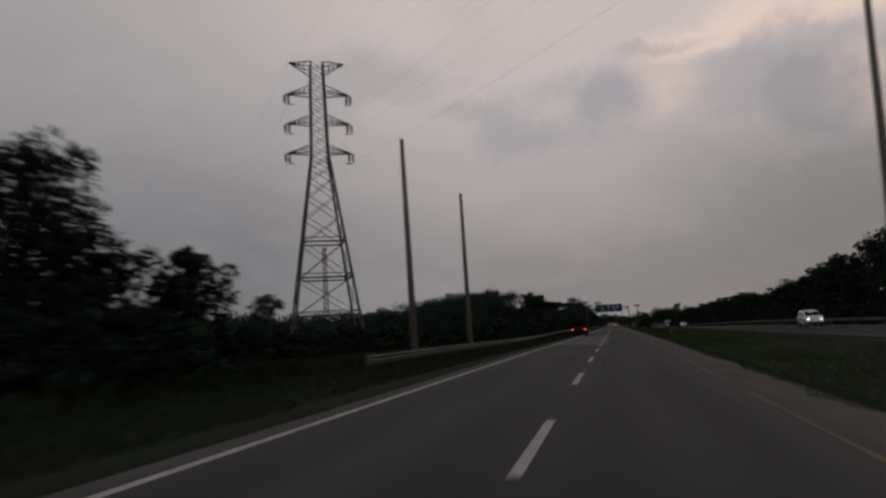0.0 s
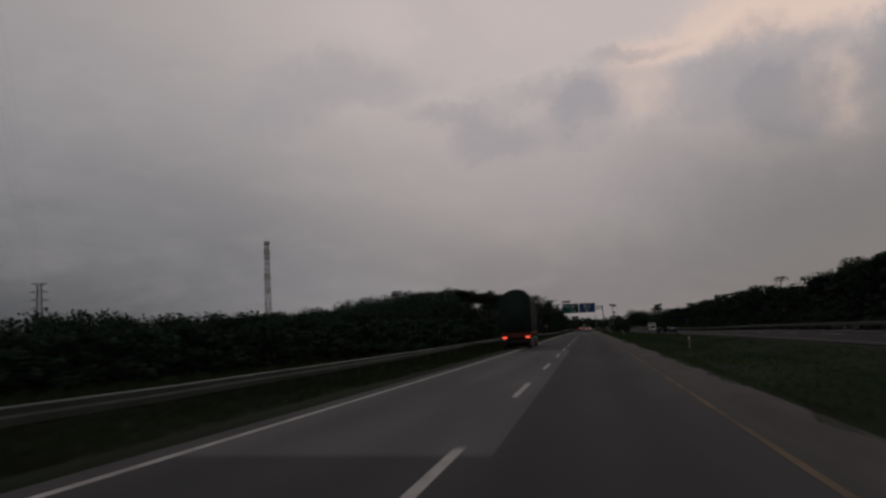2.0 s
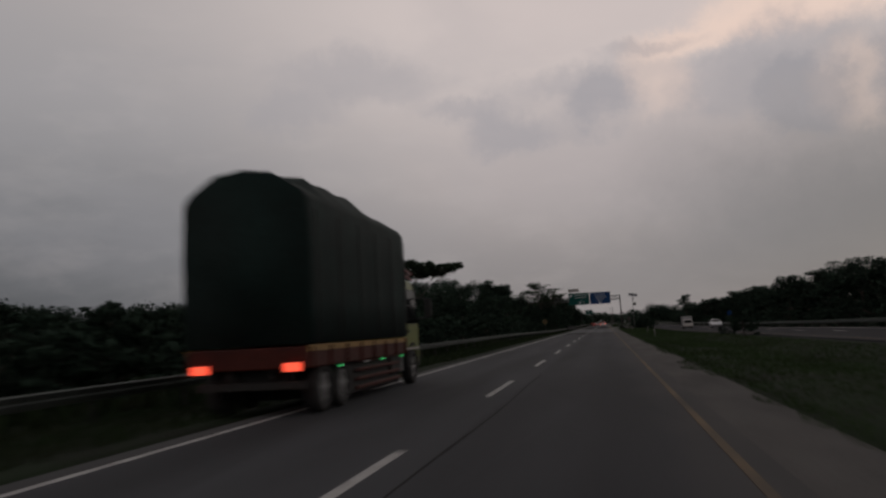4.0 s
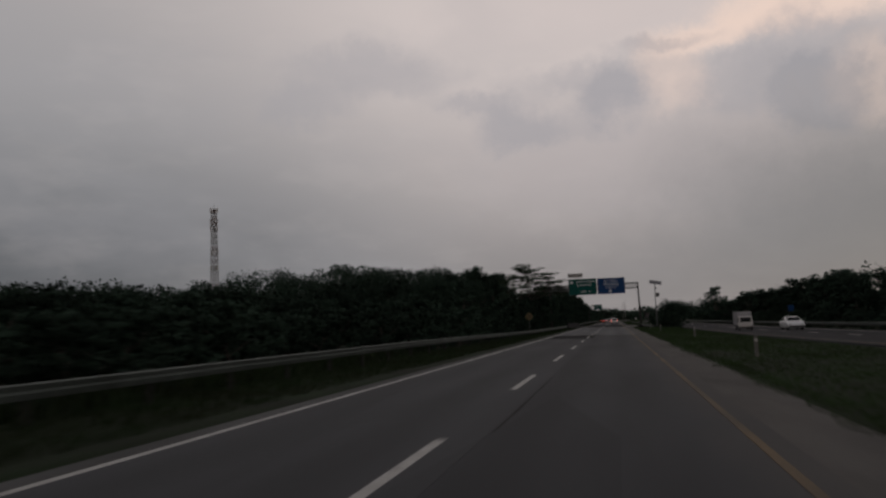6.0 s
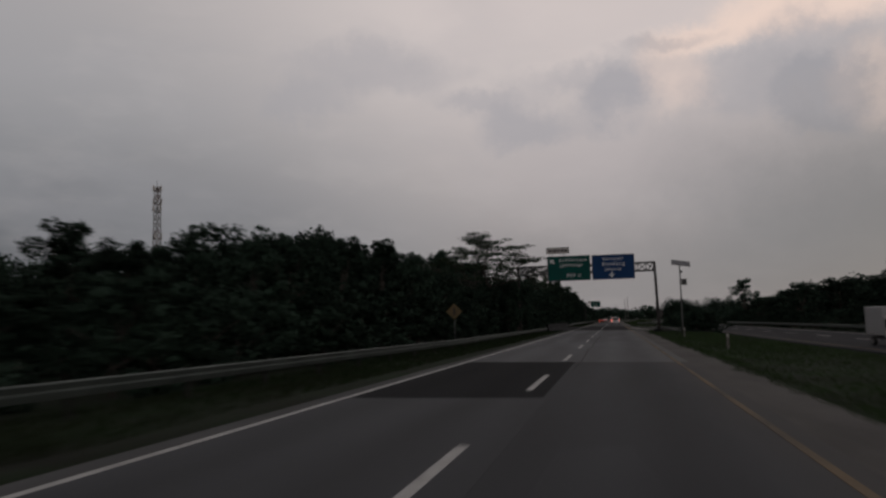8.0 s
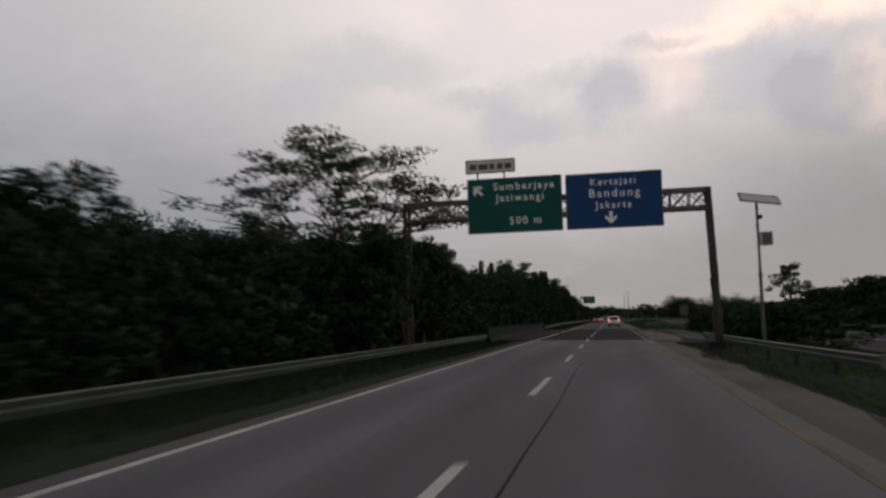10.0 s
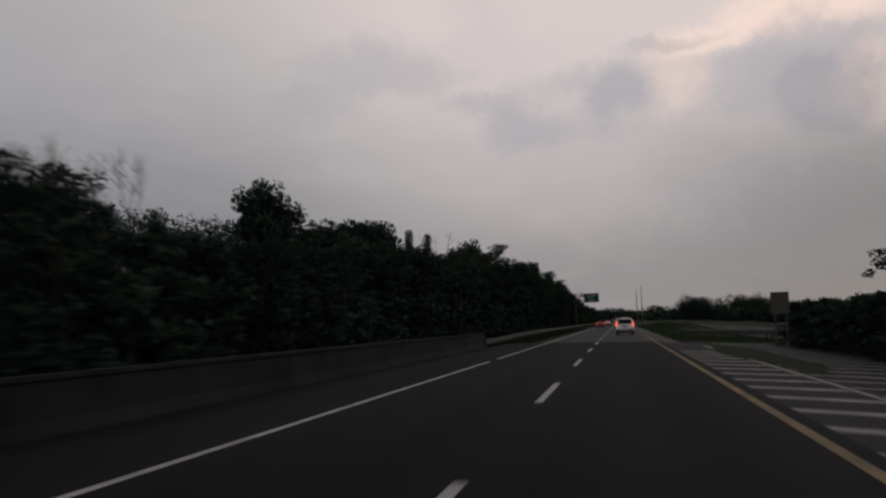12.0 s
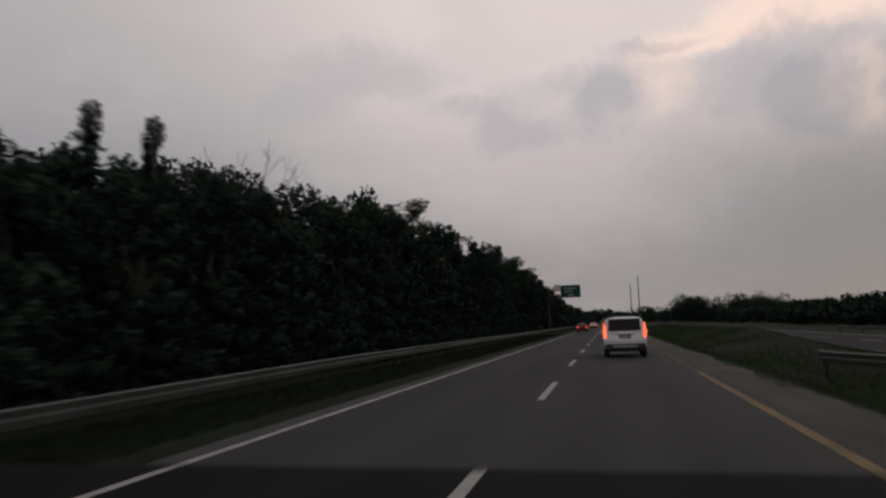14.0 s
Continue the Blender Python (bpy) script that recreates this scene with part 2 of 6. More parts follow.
M = dict(
    asphalt=asphalt("worn_asphalt", (0.049, 0.0515, 0.057), 0.12),
    asphalt_pale=asphalt("pale_worn_asphalt", (0.112, 0.115, 0.122), 0.10, dusty=(0.122, 0.119, 0.114)),
    deck=asphalt("dark_asphalt", (0.0165, 0.0175, 0.0195), 0.06, 0.05, (0.020, 0.020, 0.020)),
    asphalt_dark=asphalt("dark_worn_asphalt", (0.025, 0.026, 0.030), 0.10, 0.1, (0.030, 0.030, 0.031)),
    asphalt_mid=asphalt("grey_lane_asphalt", (0.058, 0.061, 0.067), 0.10),
    seam=material("tar_seam", (0.026, 0.026, 0.027), spec=0.1, rough=0.95, var=0.2),
    white_line=material("worn_white_road_paint", (0.46, 0.46, 0.45), spec=0.2, rough=0.8, var=0.35, scale=3.0, fine=40, dirt=(0.30, 0.29, 0.28)),
    yellow_line=material("worn_yellow_road_paint", (0.145, 0.102, 0.060), rough=0.85, spec=0.2, var=0.4, scale=0.30, fine=30, dirt=(0.066, 0.060, 0.052)),
    yellow_fresh=material("beige_yellow_road_paint", (0.23, 0.165, 0.088), rough=0.85, spec=0.2, var=0.35, scale=0.8, fine=30, dirt=(0.13, 0.105, 0.07)),
    hatch_paint=material("rubbed_white_hatch_paint", (0.25, 0.245, 0.235), spec=0.2, rough=0.85, var=0.4, scale=1.5, fine=40, dirt=(0.17, 0.165, 0.16)),
    shoulder=material("dusty_shoulder_gravel", (0.084, 0.080, 0.077), spec=0.2, rough=0.95, var=0.3, scale=0.7, fine=50, bump=0.5, tilt=(1, 0.3, 1)),
    edge_dust=material("pale_dusty_asphalt_edge", (0.082, 0.083, 0.085), spec=0.2, rough=0.95, var=0.35, scale=0.8, fine=45, bump=0.3, tilt=(1, 0.2, 1)),
    ground=material("rough_grass_ground", (0.012, 0.022, 0.009), spec=0.1, rough=1.0, var=0.45, scale=0.35, fine=9, bump=0.8, dirt=(0.014, 0.016, 0.011)),
    grass=material("grass_blade", (0.025, 0.050, 0.015), spec=0.15, rough=0.8, var=0.4, scale=0.4, fine=4, bump=0.0, dirt=(0.023, 0.036, 0.014)),
    verge=material("verge_grass_blade", (0.015, 0.028, 0.011), spec=0.1, rough=0.85, var=0.4, scale=0.4, fine=4, bump=0.0, dirt=(0.017, 0.021, 0.010)),
    leaf=material("dark_leaf", (0.031, 0.051, 0.037), spec=0.05, rough=0.9, var=0.25, scale=0.5, fine=5, bump=0.0, spread=0.35),
    leaf_light=material("acacia_leaf", (0.030, 0.050, 0.028), spec=0.1, rough=0.8, var=0.4, scale=0.6, fine=5, bump=0.0, spread=0.2),
    bark=material("grey_bark", (0.055, 0.047, 0.04), rough=0.95, var=0.4, scale=3, fine=25, bump=0.8),
    steel=material("galvanised_steel", (0.085, 0.088, 0.09), rough=0.65, metal=0.2, var=0.2, scale=2.0, fine=30, bump=0.05),
    pylon_steel=material("weathered_pylon_steel", (0.058, 0.056, 0.057), rough=0.7, metal=0.3, var=0.25, scale=1.0, fine=20, bump=0.0),
    rail=material("guardrail_zinc", (0.085, 0.099, 0.092), rough=0.62, metal=0.15, spec=0.25, var=0.25, scale=0.8, fine=14, bump=0.06),
    post=material("rusty_rail_post", (0.020, 0.019, 0.018), rough=0.8, metal=0.3, var=0.4, scale=4, fine=30),
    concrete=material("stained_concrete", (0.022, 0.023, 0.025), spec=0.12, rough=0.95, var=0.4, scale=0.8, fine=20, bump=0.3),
    pole=material("concrete_pole", (0.15, 0.14, 0.132), spec=0.2, rough=0.85, var=0.25, scale=1.0, fine=18, tilt=(1, 1, 0.2)),
    sign_green=material("green_sign_sheet", (0.003, 0.062, 0.053), spec=0.15, rough=0.6, var=0.12, scale=0.9, fine=12, bump=0.0),
    sign_blue=material("blue_sign_sheet", (0.008, 0.040, 0.125), spec=0.15, rough=0.6, var=0.12, scale=0.9, fine=12, bump=0.0),
    sign_white=material("white_sign_sheet", (0.62, 0.64, 0.64), rough=0.5, var=0.1, scale=2, fine=20, bump=0.0),
    sign_grey=material("grey_sign_board", (0.46, 0.44, 0.42), rough=0.6, var=0.15, scale=1, fine=20, bump=0.0),
    sign_yellow=material("yellow_sign_sheet", (0.11, 0.075, 0.025), rough=0.5, var=0.15, bump=0.0),
    column=material("dark_weathered_column_steel", (0.042, 0.040, 0.039), rough=0.75, metal=0.1, spec=0.2, var=0.3, scale=1.2, fine=25, bump=0.05),
    black=material("black_plastic", (0.02, 0.02, 0.021), rough=0.6, var=0.2),
    rubber=material("tyre_rubber", (0.018, 0.018, 0.018), rough=0.9, var=0.3),
    rim=material("dusty_alloy_rim", (0.33, 0.33, 0.33), rough=0.4, metal=0.7, var=0.2),
    white_paint=material("white_car_paint", (0.60, 0.62, 0.65), rough=0.28, var=0.06, scale=1.5, fine=30, bump=0.0, coat=0.6),
    grey_paint=material("dusty_grey_paint", (0.26, 0.26, 0.27), rough=0.45, var=0.1, bump=0.0, coat=0.4),
    red_car=material("dark_red_car_paint", (0.07, 0.008, 0.007), rough=0.45, spec=0.2, var=0.1, bump=0.0),
    glass=glassy("dark_tinted_glass", (0.006, 0.007, 0.008)),
    tail=material("lit_tail_lamp", (1.0, 0.13, 0.045), rough=0.3, var=0.05, bump=0.0, emit=1.35),
    tail_far=material("lit_far_tail_lamp", (1.0, 0.10, 0.05), rough=0.3, var=0.05, bump=0.0, emit=1.2),
    head=material("lit_headlamp", (0.95, 0.95, 1.0), rough=0.2, var=0.02, bump=0.0, emit=6.0),
    marker=material("green_marker_lamp", (0.08, 0.9, 0.25), rough=0.3, var=0.05, bump=0.0, emit=0.35),
    tarp=material("dark_green_tarpaulin", (0.007, 0.018, 0.016), spec=0.2, rough=0.8, var=0.3, scale=1.1, fine=9, bump=0.3),
    truck_red=material("faded_red_truck_paint", (0.060, 0.012, 0.008), spec=0.2, rough=0.6, var=0.3, scale=2, fine=20),
    rack_red=material("bright_red_rack_paint", (0.16, 0.018, 0.014), rough=0.5, var=0.2),
    truck_yellow=material("faded_yellow_stripe", (0.26, 0.15, 0.035), rough=0.6, var=0.25),
    cab_lime=material("lime_cab_paint", (0.150, 0.175, 0.030), rough=0.4, var=0.15, coat=0.3, bump=0.0),
    chassis=material("dirty_chassis", (0.014, 0.013, 0.012), rough=0.8, var=0.3),
    panel=material("solar_cell_glass", (0.015, 0.018, 0.035), rough=0.15, var=0.2, bump=0.0),
    mast_red=material("red_mast_paint", (0.115, 0.080, 0.070), rough=0.6, var=0.2, bump=0.0),
    mast_white=material("white_mast_paint", (0.17, 0.165, 0.16), rough=0.6, var=0.2, bump=0.0),
    back_sheet=material("grey_panel_back", (0.045, 0.042, 0.040), rough=0.7, var=0.15, bump=0.0),
    plate=material("number_plate", (0.03, 0.03, 0.035), rough=0.5, var=0.1, bump=0.0),
)


# ---- mesh tools ----
def part(name, bm, mat, parent=None, label="", smooth=False):
    me = bpy.data.meshes.new(name)
    bm.normal_update()
    bm.to_mesh(me)
    bm.free()
    me.materials.append(mat)
    if smooth:
        me.shade_smooth()
    ob = new(name, me)
    if parent is not None:
        ob.parent = parent
    if label:
        ob["label"] = label
    return ob


def again(ob, m, parent=None):
    """One more piece on the mesh of ob."""
    o = new(ob.name.split(".")[0], ob.data)
    o.parent = parent if parent is not None else ob.parent
    o.matrix_basis = m
    return o


def thing(name, label, category, m=None, group="", kind=""):
    ob = tagged(new(name), label, category, group, kind)
    ob.empty_display_size = 0.2
    if m is not None:
        ob.matrix_basis = m
    return ob


def box(bm, c, s, bevel=0.0, m=None):
    """A box with its middle at c and size s."""
    vs = bmesh.ops.create_cube(bm, size=1.0)["verts"]
    t = Matrix.Translation(c) @ (m or Matrix()) @ Matrix.Diagonal((*s, 1))
    bmesh.ops.transform(bm, matrix=t, verts=vs)
    if bevel:
        es = list({e for v in vs for e in v.link_edges})
        bmesh.ops.bevel(bm, geom=es, offset=bevel, segments=2, affect="EDGES", profile=0.5)
    return bm


def bar(bm, a, b, r, r2=None, seg=8, caps=True):
    """A round bar from a to b."""
    a, b = Vector(a), Vector(b)
    d = b - a
    vs = bmesh.ops.create_cone(bm, cap_ends=caps, segments=seg, radius1=r, radius2=r if r2 is None else r2, depth=d.length)["verts"]
    bmesh.ops.transform(bm, matrix=Matrix.Translation((a + b) / 2) @ d.to_track_quat("Z", "Y").to_matrix().to_4x4(), verts=vs)
    return bm


def beam(bm, a, b, w, h=None):
    """A straight square-edged bar from a to b."""
    a, b = Vector(a), Vector(b)
    d = b - a
    vs = bmesh.ops.create_cube(bm, size=1.0)["verts"]
    bmesh.ops.transform(bm, matrix=Matrix.Translation((a + b) / 2) @ d.to_track_quat("Z", "Y").to_matrix().to_4x4() @ Matrix.Diagonal((w, h or w, d.length, 1)), verts=vs)
    return bm


def loft(bm, rings, close=True, caps=True):
    """Skin over rings of equal length."""
    vs = [[bm.verts.new(p) for p in r] for r in rings]
    n = len(rings[0])
    for a, b in zip(vs, vs[1:]):
        for i in range(n if close else n - 1):
            bm.faces.new((a[i], a[(i + 1) % n], b[(i + 1) % n], b[i]))
    if caps and close:
        bm.faces.new(vs[0][::-1])
        bm.faces.new(vs[-1])
    bmesh.ops.recalc_face_normals(bm, faces=bm.faces)
    return bm


def slab(bm, pts, thick):
    """A plate over a polygon, thickened along its normal."""
    f = bm.faces.new([bm.verts.new(p) for p in pts])
    f.normal_update()
    n = f.normal.copy()
    g = bmesh.ops.extrude_face_region(bm, geom=[f])
    bmesh.ops.translate(bm, vec=n * thick, verts=[v for v in g["geom"] if isinstance(v, bmesh.types.BMVert)])
    bmesh.ops.recalc_face_normals(bm, faces=bm.faces)
    return bm


def B():
    return bmesh.new()


# ---- ground, carriageways, markings ----
SLOPE = -0.015
EDGE, LANE, YELLOW = -3.6, 0.0, 4.07
NEAR_Y, FAR_Y = -60.0, 1500.0


def bank(y):
    """How much more the carriageway leans towards the median where the clip begins."""
    t = min(1.0, max(0.0, (y - 20.0) / 95.0))
    return 0.040 * (1 - t * t * (3 - 2 * t))


def tilt_z(x, y):
    """What the bank adds to the height of the road and the land beside it."""
    k = max(-12.0, min(6.0, x)) - 1.2
    fade = max(0.0, 1 + (x + 12.0) / 48.0) if x < -12 else max(0.0, 1 - (x - 6.0) / 8.0) if x > 6 else 1.0
    return -bank(y) * k * fade


def road_z(x, y):
    return SLOPE * x + tilt_z(x, y)


def far_z(y):
    """Level of the opposite carriageway."""
    t = min(1.0, max(0.0, (y - 120.0) / 150.0))
    return 0.15 - 0.6 * t * t * (3 - 2 * t)


def ground_z(x, y):
    """The land beside and under the carriageways."""
    pts = [(-3000, -1.5), (-80, -0.8), (-14, -0.35), (-9, -0.12), (-6.5, -0.02), (-4.1, 0.04), (-3.9, -0.2), (5.4, -0.3), (5.9, -0.12), (7.0, -0.1),
           (11, -0.35 + 1.1 * min(1.0, max(0.0, (y - 392.0) / 30.0))), (14.2, far_z(y) - 0.04), (14.7, far_z(y) - 0.25), (25.0, far_z(y) - 0.25), (25.6, far_z(y) - 0.04), (32, far_z(y) - 0.3), (90, -0.8), (3000, -1.5)]
    for (a, p), (b, q) in zip(pts, pts[1:]):
        if a <= x <= b:
            return p + (q - p) * (x - a) / (b - a) + tilt_z(x, y)
    return -1.5


XS = [-3000, -900, -300, -140, -80, -60, -44, -34, -26, -20, -16, -14, -12, -10.5, -9, -8, -7, -6.2, -5.4, -4.7, -4.1, -3.9, 5.4, 5.9, 6.4, 7, 8, 9, 10, 11, 12.5, 14.2, 14.7, 25.0, 25.6, 28, 32, 40, 60, 90, 200, 600, 3000]
YS = [-3000, -800, -200, -60] + [-40 + 6 * i for i in range(105)] + [620, 700, 820, 1000, 1300, 1700, 2400, 4200]
bm = B()
grid = []
for y in YS:
    row = []
    for x in XS:
        rough = 0.07 * noise.noise(Vector((x * 0.23, y * 0.17, 0.3))) if (-60 < x < -5.2 or 6.2 < x < 13) else 0.0
        row.append(bm.verts.new((x, y, ground_z(x, y) + rough)))
    grid.append(row)
for a, b in zip(grid, grid[1:]):
    for i in range(len(XS) - 1):
        bm.faces.new((a[i], a[i + 1], b[i + 1], b[i]))
tagged(part("ground", bm, M["ground"], smooth=True), "dark rough grass land beside the toll road", "ground", kind="structure")


def strip(name, x0, x1, y0, y1, mat, zf, thick=0.12, cuts=1, lift=0.0, label="", category="road"):
    """A length of paving with thickness, laid along y."""
    bm = B()
    xs = [x0 + (x1 - x0) * i / cuts for i in range(cuts + 1)]
    n = max(2, int((y1 - y0) / (5 if y0 < 100 else 30)))
    rings = []
    for k in range(n + 1):
        y = y0 + (y1 - y0) * k / n
        rings.append([(x, y, zf(x, y) + lift) for x in xs] + [(x, y, zf(x, y) + lift - thick) for x in reversed(xs)])
    loft(bm, rings)
    return tagged(part(name, bm, mat), label, category, kind="structure")


near_z = road_z
opp_z = lambda x, y: far_z(y)
DECK = (321.0, 375.0)
strip("road", -4.08, 4.45, NEAR_Y, 240.0, M["asphalt"], near_z, cuts=4, label="worn grey asphalt of the two-lane carriageway")
strip("road_pale", -4.08, 4.45, 240.0, DECK[0], M["asphalt_pale"], near_z, cuts=4, label="paler worn asphalt before the bridge")
strip("road_bridge", -6.6, 4.45, *DECK, M["deck"], near_z, cuts=4, label="darker asphalt over the short bridge")
strip("road_beyond", -4.08, 4.45, DECK[1], FAR_Y, M["asphalt"], near_z, cuts=4, label="worn grey asphalt beyond the bridge")
strip("pavement", 4.45, 5.75, NEAR_Y, 316.0, M["shoulder"], lambda x, y: road_z(x, y) - 0.012, label="dusty tan paved shoulder beside the median", category="shoulder")
strip("pavement_beyond", 4.45, 5.75, 372.0, FAR_Y, M["shoulder"], lambda x, y: road_z(x, y) - 0.012, label="dusty tan paved shoulder beside the median", category="shoulder")
strip("pavement_crossing", 4.45, 14.4, 316.0, 372.0, M["asphalt_dark"], lambda x, y: road_z(min(x, 6.5), y) - 0.012 - max(0, x - 6.5) * 0.03, cuts=6, label="paved median crossing with hatched lines", category="shoulder")
for y0, y1 in ((NEAR_Y, DECK[0]), (DECK[1], 900.0)):
    strip("pavement_edge", -4.07, EDGE - 0.09, y0, y1, M["edge_dust"], near_z, thick=0.02, lift=0.004, label="pale dusty strip outside the white edge line", category="shoulder")
strip("road_opposite", 14.4, 25.3, NEAR_Y, FAR_Y, M["asphalt_dark"], opp_z, cuts=2, label="grey asphalt of the opposite carriageway")

MARK = 0.006


def stripe(bm, x0, x1, y0, y1, step=5.0, zf=None, skew=0.0, thick=MARK):
    zf = zf or road_z
    n = max(1, int((y1 - y0) / step))
    for k in range(n):
        a, b = y0 + (y1 - y0) * k / n, y0 + (y1 - y0) * (k + 1) / n
        slab(bm, [(x0, a, zf(x0, a)), (x1, a + skew, zf(x1, a)), (x1, b + skew, zf(x1, b)), (x0, b, zf(x0, b))], thick)
    return bm


marks = thing("road_marking", "worn white and yellow lane lines painted on asphalt", "road marking", kind="structure")
for y0, y1 in ((NEAR_Y, 347.6), (350.3, 358.8), (359.5, 900)):
    part("edge_line", stripe(B(), EDGE - 0.065, EDGE + 0.065, y0, y1), M["white_line"], marks, "solid white edge line")
part("yellow_line", stripe(B(), YELLOW - 0.06, YELLOW + 0.06, NEAR_Y, 312), M["yellow_line"], marks, "dusty yellow edge line")
part("yellow_line", stripe(B(), YELLOW - 0.09, YELLOW + 0.09, 312, 392), M["yellow_fresh"], marks, "wider beige-yellow edge line beside the crossing")
part("yellow_line", stripe(B(), YELLOW - 0.06, YELLOW + 0.06, 392, 900), M["yellow_line"], marks, "dusty yellow edge line")
DASH0, PITCH, DASH = 8.28, 12.923, 5.0
dash = part("lane_dash", stripe(B(), -0.075, 0.075, 0, DASH, 99, zf=lambda x, y: 0), M["white_line"], marks, "white lane dash")
on_road = lambda y: pose(0, y, road_z(0, y + DASH / 2), 0, math.degrees(0.015 + bank(y + DASH / 2)), 0)
dash.matrix_basis = on_road(DASH0 - 5 * PITCH)
for k in range(-4, 72):
    again(dash, on_road(DASH0 + k * PITCH))
odash = part("lane_dash", stripe(B(), -0.075, 0.075, 0, DASH, 99, zf=lambda x, y: 0), M["white_line"], marks)
odash.matrix_basis = pose(19.9, 0, far_z(0))
for k in range(1, 60):
    again(odash, pose(19.9, k * PITCH, far_z(k * PITCH + 2.5)))
part("edge_line", stripe(B(), 15.2, 15.36, NEAR_Y, 900, zf=opp_z), M["yellow_line"], marks)
part("edge_line", stripe(B(), 24.0, 24.16, NEAR_Y, 900, zf=opp_z), M["white_line"], marks)
cross_z = lambda x, y: SLOPE * min(x, 6.5) - 0.012 - max(0, x - 6.5) * 0.03
part("hatch_border", stripe(B(), 6.36, 6.52, 322, 351, 8, cross_z), M["hatch_paint"], marks, "white border line of the hatched strip")
part("hatch_border", stripe(B(), 6.36, 6.52, 353.5, 365, 8, cross_z), M["hatch_paint"], marks, "white border line of the hatched strip")
hatch = None
for k in range(16):
    y = 320.4 + 2.45 * k
    if hatch is None:
        hatch = part("hatch_bar", stripe(B(), 4.3, 6.3, 0, 0.55, 9, lambda x, y: SLOPE * x - 0.012, skew=-1.2), M["hatch_paint"], marks, "white hatch bar")
        hatch.matrix_basis = pose(0, y, 0)
    else:
        again(hatch, pose(0, y, 0))
wide = part("hatch_bar", stripe(B(), 6.6, 10.4, 0, 0.26, 9, cross_z, skew=-2.6), M["hatch_paint"], marks)
wide.matrix_basis = pose(0, 326.0, 0)
for k in range(1, 21):
    again(wide, pose(0, 326.0 + 2.2 * k, 0))
# resurfaced lengths in the slow lane and across the fast lane
for x0, x1, y0, y1, mt in ((-3.5, 0.5, 64, 112, "asphalt_pale"), (-4.05, 0.55, 112, 226, "asphalt_mid"), (-3.5, 0.45, 226, 240, "deck")):
    n = int((y1 - y0) / 5)
    ends = [(y0 + (y1 - y0) * k / n, 0.4 if k == 0 else 0.0) for k in range(n + 1)]
    bm = loft(B(), [[(x0, y, road_z(x0, y) + dz), (x1, y + sk, road_z(x1, y) + dz), (x1, y + sk, road_z(x1, y) - 0.01), (x0, y, road_z(x0, y) - 0.01)] for y, sk in ends for dz in (0.003,)])
    tagged(part("road_patch", bm, M[mt]), "resurfaced asphalt patch in one lane", "road patch", kind="structure")
# tar seam wandering along the lane joint, and expansion joints at both ends of the bridge
bm = B()
for k in range(190):
    y0, y1 = -20 + 2.2 * k, -20 + 2.2 * (k + 1)
    if y1 > DECK[0] or noise.noise(Vector((y0 * 0.021, 4.0, 0))) < (-0.12 if y0 > 215 else 0.12):
        continue
    w = 0.014 + 0.02 * abs(noise.noise(Vector((y0, 1, 1))))
    xa, xb = (0.62 + 0.12 * noise.noise(Vector((q * 0.11, 7.0, 0))) for q in (y0, y1))
    slab(bm, [(xa - w, y0, road_z(xa, y0)), (xa + w, y0, road_z(xa, y0)), (xb + w, y1, road_z(xb, y1)), (xb - w, y1, road_z(xb, y1))], 0.004)
tagged(part("road_seam", bm, M["seam"]), "black tar seam along the lane joint", "road seam", kind="structure")
for k, y in enumerate(DECK):
    bm = B()
    box(bm, (-0.1, y, road_z(-0.1, y) - 0.018), (9.0, 0.16, 0.05), m=Matrix.Rotation(-SLOPE, 4, "Y"))
    tagged(part("expansion_joint", bm, M["seam"]), "dark steel expansion joint across the bridge end", "expansion joint", kind="structure")


# ---- guardrails and bridge parapet ----
W_BEAM = [(0.0, 0.0), (0.025, 0.045), (0.065, 0.115), (0.07, 0.135), (0.035, 0.155), (0.02, 0.17), (0.05, 0.22), (0.085, 0.272), (0.085, 0.288), (0.055, 0.303), (0.0, 0.31)]


